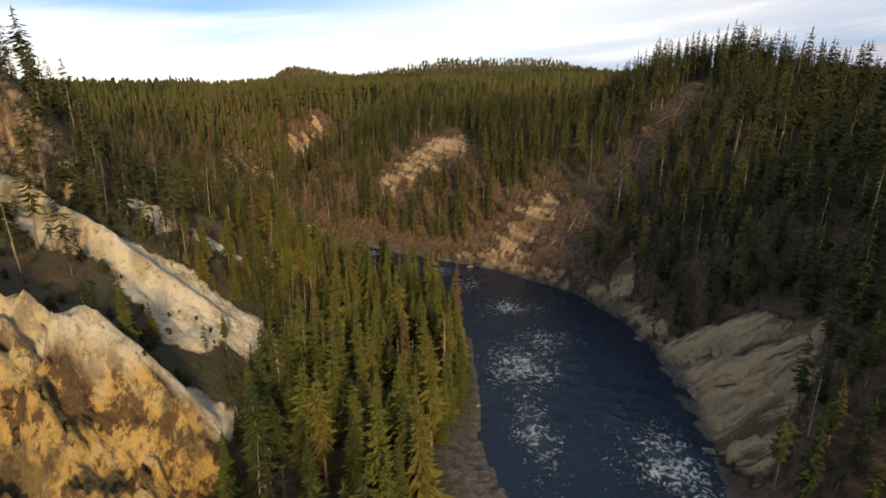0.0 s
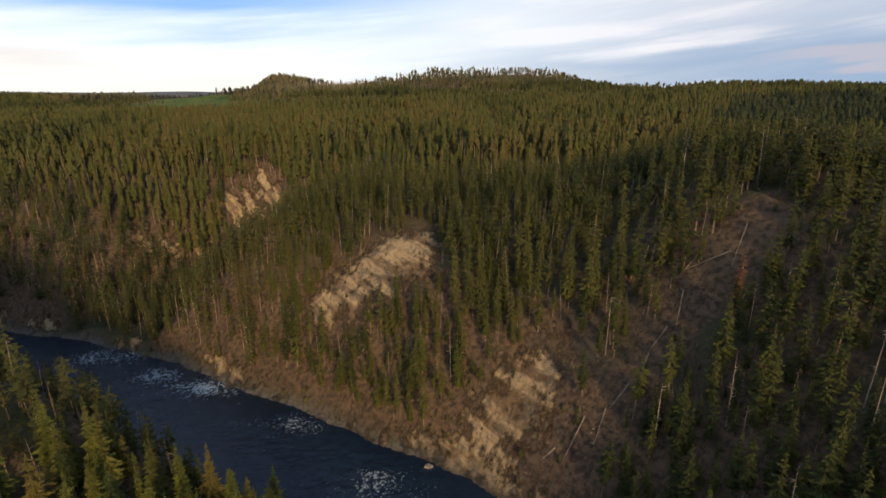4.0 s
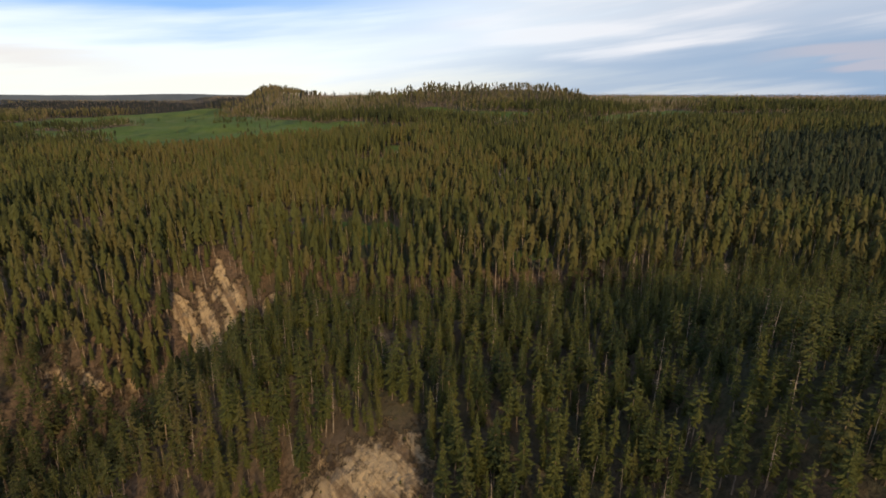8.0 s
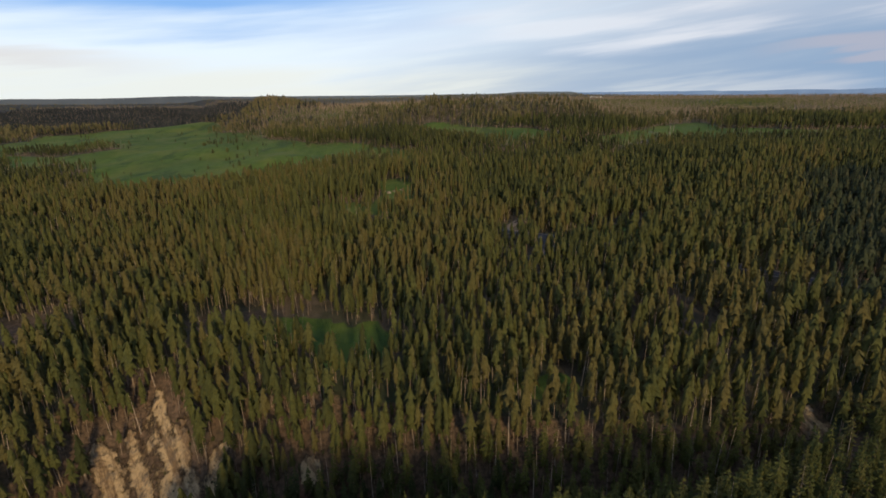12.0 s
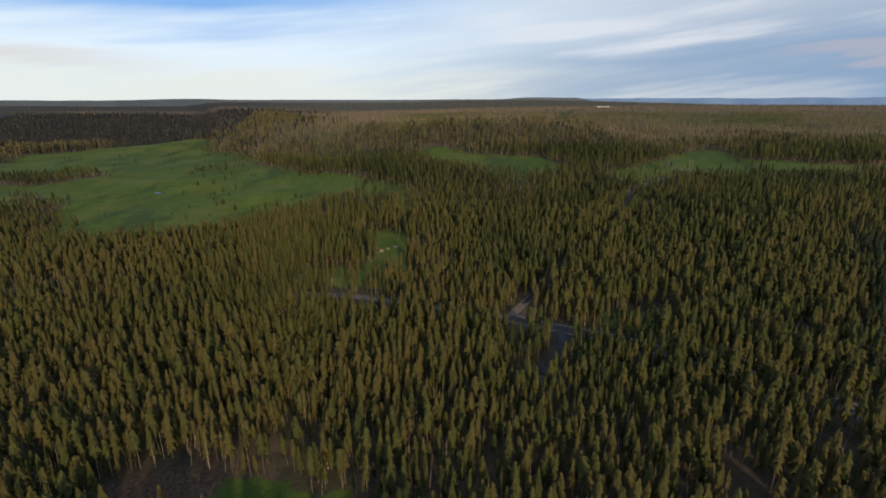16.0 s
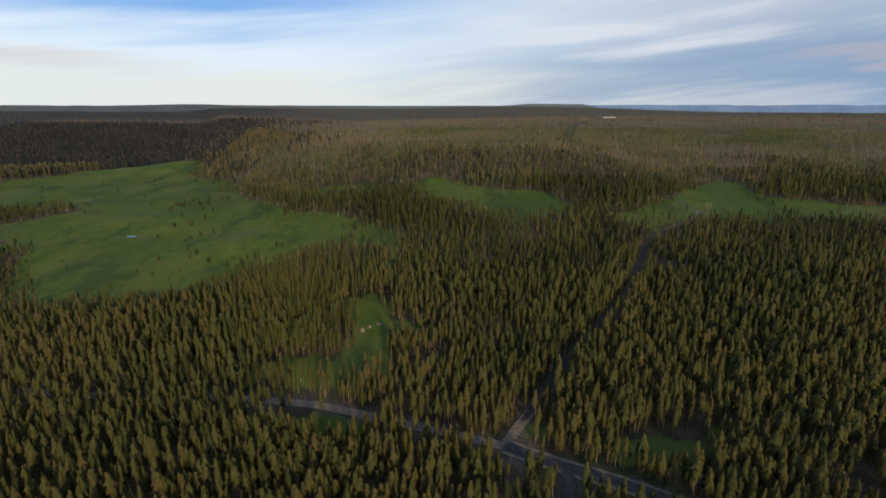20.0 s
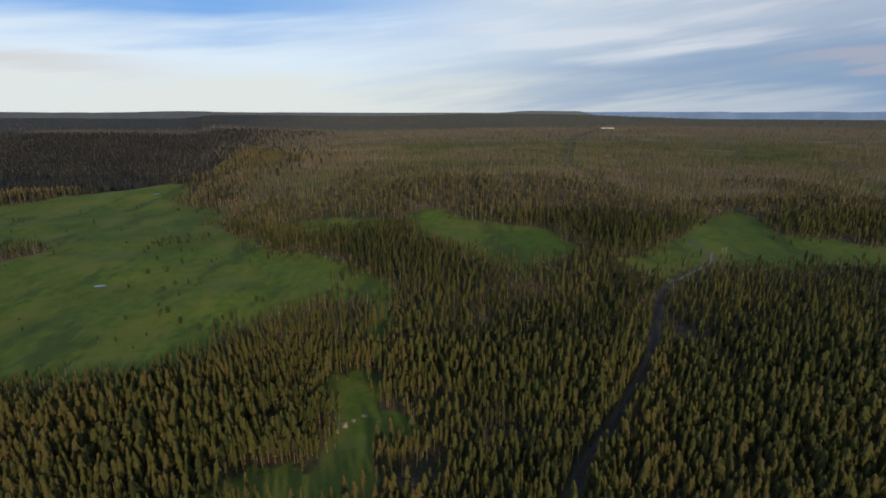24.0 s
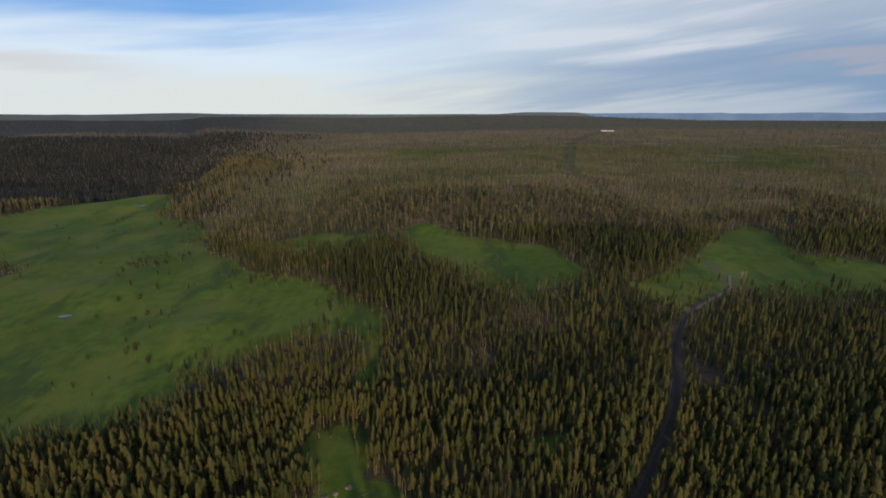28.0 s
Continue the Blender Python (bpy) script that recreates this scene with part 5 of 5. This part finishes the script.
def put_logs():
    logs = [fallen_log(7 + 1.5 * k, 0.11 + 0.015 * k, 300 + k) for k in range(4)]
    first = {}
    def lay(x, y, yaw, k):
        # lie along the slope: from one ground point to another
        L = 7 + 1.5 * (k % 4)
        a = radians(yaw)
        p, q = Vector((x, y, ground_at(x, y) + 0.25)), Vector((x + L * math.cos(a) * 0.85, y + L * math.sin(a) * 0.85, 0))
        q.z = ground_at(q.x, q.y) + 0.25
        turn = (q - p).to_track_quat("Z", "Y").to_matrix().to_4x4()
        m = Matrix.Translation(p) @ turn
        if k % 4 in first:
            copy_thing(logs[k % 4], m)
        else:
            first[k % 4] = m
    spots = [(46, 66, 165), (50, 133, 215), (46, 130, 220), (42, 127, 200), (38, 126, 230), (54, 137, 240), (35, 127, 215), (30, 126, 190), (58, 141, 200), (49, 128, 250),
             (62, 138, 160), (66, 141, 230), (-60, 240, 300), (-50, 238, 20), (-85, 212, 310), (-78, 215, 350), (-95, 205, 320), (75, 222, 190), (80, 226, 240), (70, 240, 210), (20, 150, 260), (5, 156, 250), (60, 165, 220),
             (30, 160, 280), (-6, 158, 240), (40, 168, 250), (74, 778, 10), (79, 783, 100), (52, 820, 10), (150, 745, 20), (-10, 505, 30), (330, 700, 15), (350, 695, 60), (300, 690, 110)]
    for k, (x, y, yaw) in enumerate(spots):
        lay(x, y, yaw, k)
    for k, m in first.items():
        logs[k].matrix_basis = m

put_logs()

# ---------------------------------------------------------------- things on the plateau
PLANK = bark_material("weathered_timber", (0.16, 0.13, 0.10), (0.36, 0.30, 0.24))
WHITEWALL = plain_material("white_board", (0.62, 0.61, 0.58), (0.80, 0.79, 0.76), 0.4, 0.7, 0.02)
DARKROOF = plain_material("dark_roof", (0.08, 0.08, 0.085), (0.15, 0.15, 0.155), 0.6, 0.8, 0.03)
INSULATOR = plain_material("brown_glaze", (0.10, 0.06, 0.04), (0.16, 0.10, 0.07), 3.0, 0.3, 0.01)

def rod(bm, a, b, r, sides=8):
    a, b = Vector(a), Vector(b)
    turn = (b - a).to_track_quat("Z", "Y").to_matrix().to_4x4()
    bmesh.ops.create_cone(bm, cap_ends=True, segments=sides, radius1=r, radius2=r * 0.85, depth=(b - a).length, matrix=Matrix.Translation((a + b) / 2) @ turn)

def utility_pole(x, y, yaw):
    root = new("utility_pole")
    for dx in (-2.0, 2.0):
        bm_object("post", lambda bm: rod(bm, (dx, 0, -0.8), (dx, 0, 13), 0.2), PLANK, root)
    bm_object("crossarm", lambda bm: rod(bm, (-4.2, 0, 11.6), (4.2, 0, 11.6), 0.15, 6), PLANK, root)
    bm_object("lower_crossarm", lambda bm: rod(bm, (-2.6, 0, 9.8), (2.6, 0, 9.8), 0.12, 6), PLANK, root)
    for dx in (-4.0, 0.0, 4.0):
        bm_object("insulator", lambda bm: rod(bm, (dx, 0, 11.7), (dx, 0, 12.4), 0.14, 6), INSULATOR, root)
    root.matrix_basis = pose(x, y, ground_at(x, y), 0, 0, yaw)
    return tagged(root, "wooden double-post power pole with crossarms in a clearing", "power pole")

utility_pole(272, 712, 12)

def long_house(x, y, yaw, length, width, height_):
    root = new("long_building")
    def box(sx, sy, sz, at):
        def build(bm):
            bmesh.ops.create_cube(bm, size=1.0, matrix=Matrix.Translation(at) @ Matrix.Diagonal((sx, sy, sz, 1)))
            bmesh.ops.bevel(bm, geom=bm.edges[:], offset=0.05, segments=1, affect="EDGES")
        return build
    bm_object("wall", box(length, width, height_, (0, 0, height_ / 2)), WHITEWALL, root)
    def roof(bm):
        L, w, h = length / 2 + 0.8, width / 2 + 0.7, height_
        vs = [bm.verts.new(p) for p in ((-L, -w, h), (L, -w, h), (L, w, h), (-L, w, h), (-L, 0, h + 2.4), (L, 0, h + 2.4))]
        for q in ((0, 1, 5, 4), (2, 3, 4, 5), (3, 0, 4), (1, 2, 5), (0, 3, 2, 1)):
            bm.faces.new([vs[k] for k in q])
    bm_object("roof", roof, DARKROOF, root)
    for k in range(6):
        bm_object("window", box(2.2, 0.2, 1.4, (-length / 2 + length * (k + 0.5) / 6, -width / 2 - 0.05, height_ * 0.55)), DARKROOF, root)
    root.matrix_basis = pose(x, y, ground_at(x, y) + 4.0, 0, 0, yaw)
    return tagged(root, "long low white building far off among the woods", "building")

long_house(716, 2480, 8, 52, 14, 5)

def pond(name, x, y, rx, ry, turn, label):
    def build(bm):
        n = 28
        vs = []
        for k in range(n):
            a = 2 * math.pi * k / n
            q = 1 + 0.25 * noise.noise(Vector((math.cos(a) * 1.4 + x, math.sin(a) * 1.4, 0)))
            vs.append(bm.verts.new((rx * q * math.cos(a), ry * q * math.sin(a), 0)))
        bm.faces.new(vs)
    ob = bm_object(name, build, PONDWATER)
    z = max(ground_at(x + rx * c, y + ry * s) for c, s in ((0, 0), (0.8, 0), (-0.8, 0), (0, 0.8), (0, -0.8)))
    ob.matrix_basis = pose(x, y, z + 0.1, 0, 0, turn)
    return tagged(ob, label, "pond", kind="structure")

def pond_material():
    m, add, bsdf = material("pond_water", 0.05)
    bsdf.inputs["Base Color"].default_value = (0.05, 0.06, 0.07, 1)
    bsdf.inputs["Specular IOR Level"].default_value = 1.0
    bump(add, bsdf, noise_node(add, 2.0, 2, 0.5, object_co(add)), 0.1, 0.02)
    return m

PONDWATER = pond_material()
pond("pond", -271, 686, 5.0, 2.8, 10, "small bright pond lying in the green meadow")
pond("pond", -432, 1060, 7, 4, 0, "small bright pond near the meadow's crest")

# single shrubs and small pines out on the meadows
def meadow_shrubs():
    x, y = jitter_grid(-520, 420, 520, 1010, 17)
    keep = (grass(x, y) > 0.7) & in_view(x, y) & (dirt(x, y) < 0.3) & (road_dist(x, y) > 4)
    x, y = x[keep], y[keep]
    clump = fbm(x, y, 60, 3, 151)
    keep = (clump > 0.32) & (rng.random(len(x)) < 0.5) | (rng.random(len(x)) < 0.03)
    x, y = x[keep], y[keep]
    x, y = np.concatenate([x, rng.normal(-272, 14, 22), rng.normal(-205, 32, 14)]), np.concatenate([y, rng.normal(788, 12, 22), rng.normal(655, 32, 14)])
    shapes = [star_tree(1.0, q, 0.02, 3, 6, 0.6, 80 + k, False) for k, q in enumerate((0.3, 0.42, 0.24))]
    first = {}
    for k in range(len(x)):
        i = int(rng.integers(0, 3))
        size = float(rng.uniform(1.8, 6.5))
        m = pose(x[k], y[k], ground_at(x[k], y[k]) - 0.1, 0, 0, rng.uniform(0, 360)) @ Matrix.Scale(size, 4)
        if i in first:
            copy_thing(first[i][0], m)
        else:
            me = mesh_from("meadow_shrub", *shapes[i], NEEDLE, False, {"tint": np.full(len(shapes[i][0]), 0.25)})
            first[i] = (tagged(new("meadow_shrub", me), "lone dark green bush on the open meadow", "bush", "bushes of the meadow"), m)
    for ob, m in first.values():
        ob.matrix_basis = m
    return len(x)

meadow_shrubs()

# blue mountains beyond the plain: a backdrop that glows in its painted haze
def mountains():
    m, add, bsdf = material("blue_haze_glow", 1.0)
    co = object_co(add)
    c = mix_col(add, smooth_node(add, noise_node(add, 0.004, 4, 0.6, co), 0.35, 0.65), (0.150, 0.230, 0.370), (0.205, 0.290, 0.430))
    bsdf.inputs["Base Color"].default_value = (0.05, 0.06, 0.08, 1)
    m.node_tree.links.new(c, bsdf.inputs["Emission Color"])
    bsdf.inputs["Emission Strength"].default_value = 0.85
    # the ridge glows as well, its haze colour paler towards the right
    d, add_d, bsdf_d = material("dim_haze_glow", 1.0)
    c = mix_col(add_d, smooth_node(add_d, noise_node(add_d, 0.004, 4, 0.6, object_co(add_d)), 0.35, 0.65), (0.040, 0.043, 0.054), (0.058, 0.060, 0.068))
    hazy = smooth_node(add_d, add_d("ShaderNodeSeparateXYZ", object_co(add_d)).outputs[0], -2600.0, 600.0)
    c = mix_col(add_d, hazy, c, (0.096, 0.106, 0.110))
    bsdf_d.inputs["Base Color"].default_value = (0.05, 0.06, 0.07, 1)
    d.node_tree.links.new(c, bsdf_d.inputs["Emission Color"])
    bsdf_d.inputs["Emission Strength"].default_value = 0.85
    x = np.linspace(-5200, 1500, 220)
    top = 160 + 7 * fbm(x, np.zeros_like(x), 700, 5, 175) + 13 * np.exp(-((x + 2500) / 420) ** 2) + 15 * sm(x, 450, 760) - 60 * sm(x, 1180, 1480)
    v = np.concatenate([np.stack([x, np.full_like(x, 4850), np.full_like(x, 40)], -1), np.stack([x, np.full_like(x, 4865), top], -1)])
    tagged(new("far_ridge", mesh_from("far_ridge", v, grid_faces(220, 2), d, True)), "dim wooded ridge along the horizon, glowing with painted haze", "hills", kind="structure")
    for name, y0, base, rel, seed, x0, x1 in (("far_mountains", 4880, 170, 12, 161, 700, 5200), ("far_hills", 4830, 160, 10, 171, 1700, 5200)):
        x = np.linspace(x0, x1, 160)
        top = base + rel * fbm(x, np.zeros_like(x), 420, 5, seed) + 6 * sm(x, 2600, 3400) - 40 * (1 - sm(x, x0, x0 + 500))
        v = np.concatenate([np.stack([x, np.full_like(x, y0), np.full_like(x, 40)], -1), np.stack([x, np.full_like(x, y0 + 15), top], -1)])
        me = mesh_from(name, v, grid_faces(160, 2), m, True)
        tagged(new(name, me), "blue mountain range on the horizon, its haze painted and glowing", "mountains", kind="structure")

mountains()

# low bushes clinging to the slides, and scrub along the banks
def slide_scrub():
    x, y = jitter_grid(-110, 120, 30, 275, 2.2)
    e, side = river_edge(x, y)
    gx, gy = (height(x + 1, y) - height(x - 1, y)) / 2, (height(x, y + 1) - height(x, y - 1)) / 2
    r = rock(x, y, np.hypot(gx, gy), e, side)
    p = np.where(r > 0.5, np.where((side < 0) & (y < 112), 0.02, 0.22), np.where(e < 14, 0.30, 0.10)) + 0.12 * fbm(x, y, 12, 3, 181)
    gully = (side < 0) & (x > -74) & (x < -24) & (y > 47) & (y < 104)
    p = np.where(gully & (r < 0.4), 0.85, p)
    p = p * (1 - poly_in(x, y, CLIFF_R, 1, 2, 65))
    flank = (side < 0) & (x > -54) & (x < -30) & (y > 57) & (y < 66 + 1.5 * fbm(x, y, 6, 2, 97))
    p = np.where(flank, 0.55, p)
    keep = (rng.random(len(x)) < p) & (e > 1.2) & ~((side < 0) & (e < 7) & (y < 57)) & ~((x < -17) & (y < 44) & (rng.random(len(x)) < 0.97))
    x, y, r, gully = x[keep], y[keep], r[keep], gully[keep]
    bushes = [[(star_tree(1.0, q, 0.0, 2, 5, 0.5, 90 + k, False), 0)] for k, q in enumerate((0.5, 0.65, 0.42))]
    scatter("slope_scrub", "low brown and green bushes on slides and banks", "scrub", bushes, x, y, np.where(r > 0.5, 0.55, np.where(gully, 1.2, 0.9)) * rng.uniform(0.6, 1.8, len(x)), [SCRUB])

SCRUB = foliage_material("scrub_leaves", (0.040, 0.044, 0.014), (0.100, 0.090, 0.036), (0.150, 0.095, 0.055))
slide_scrub()
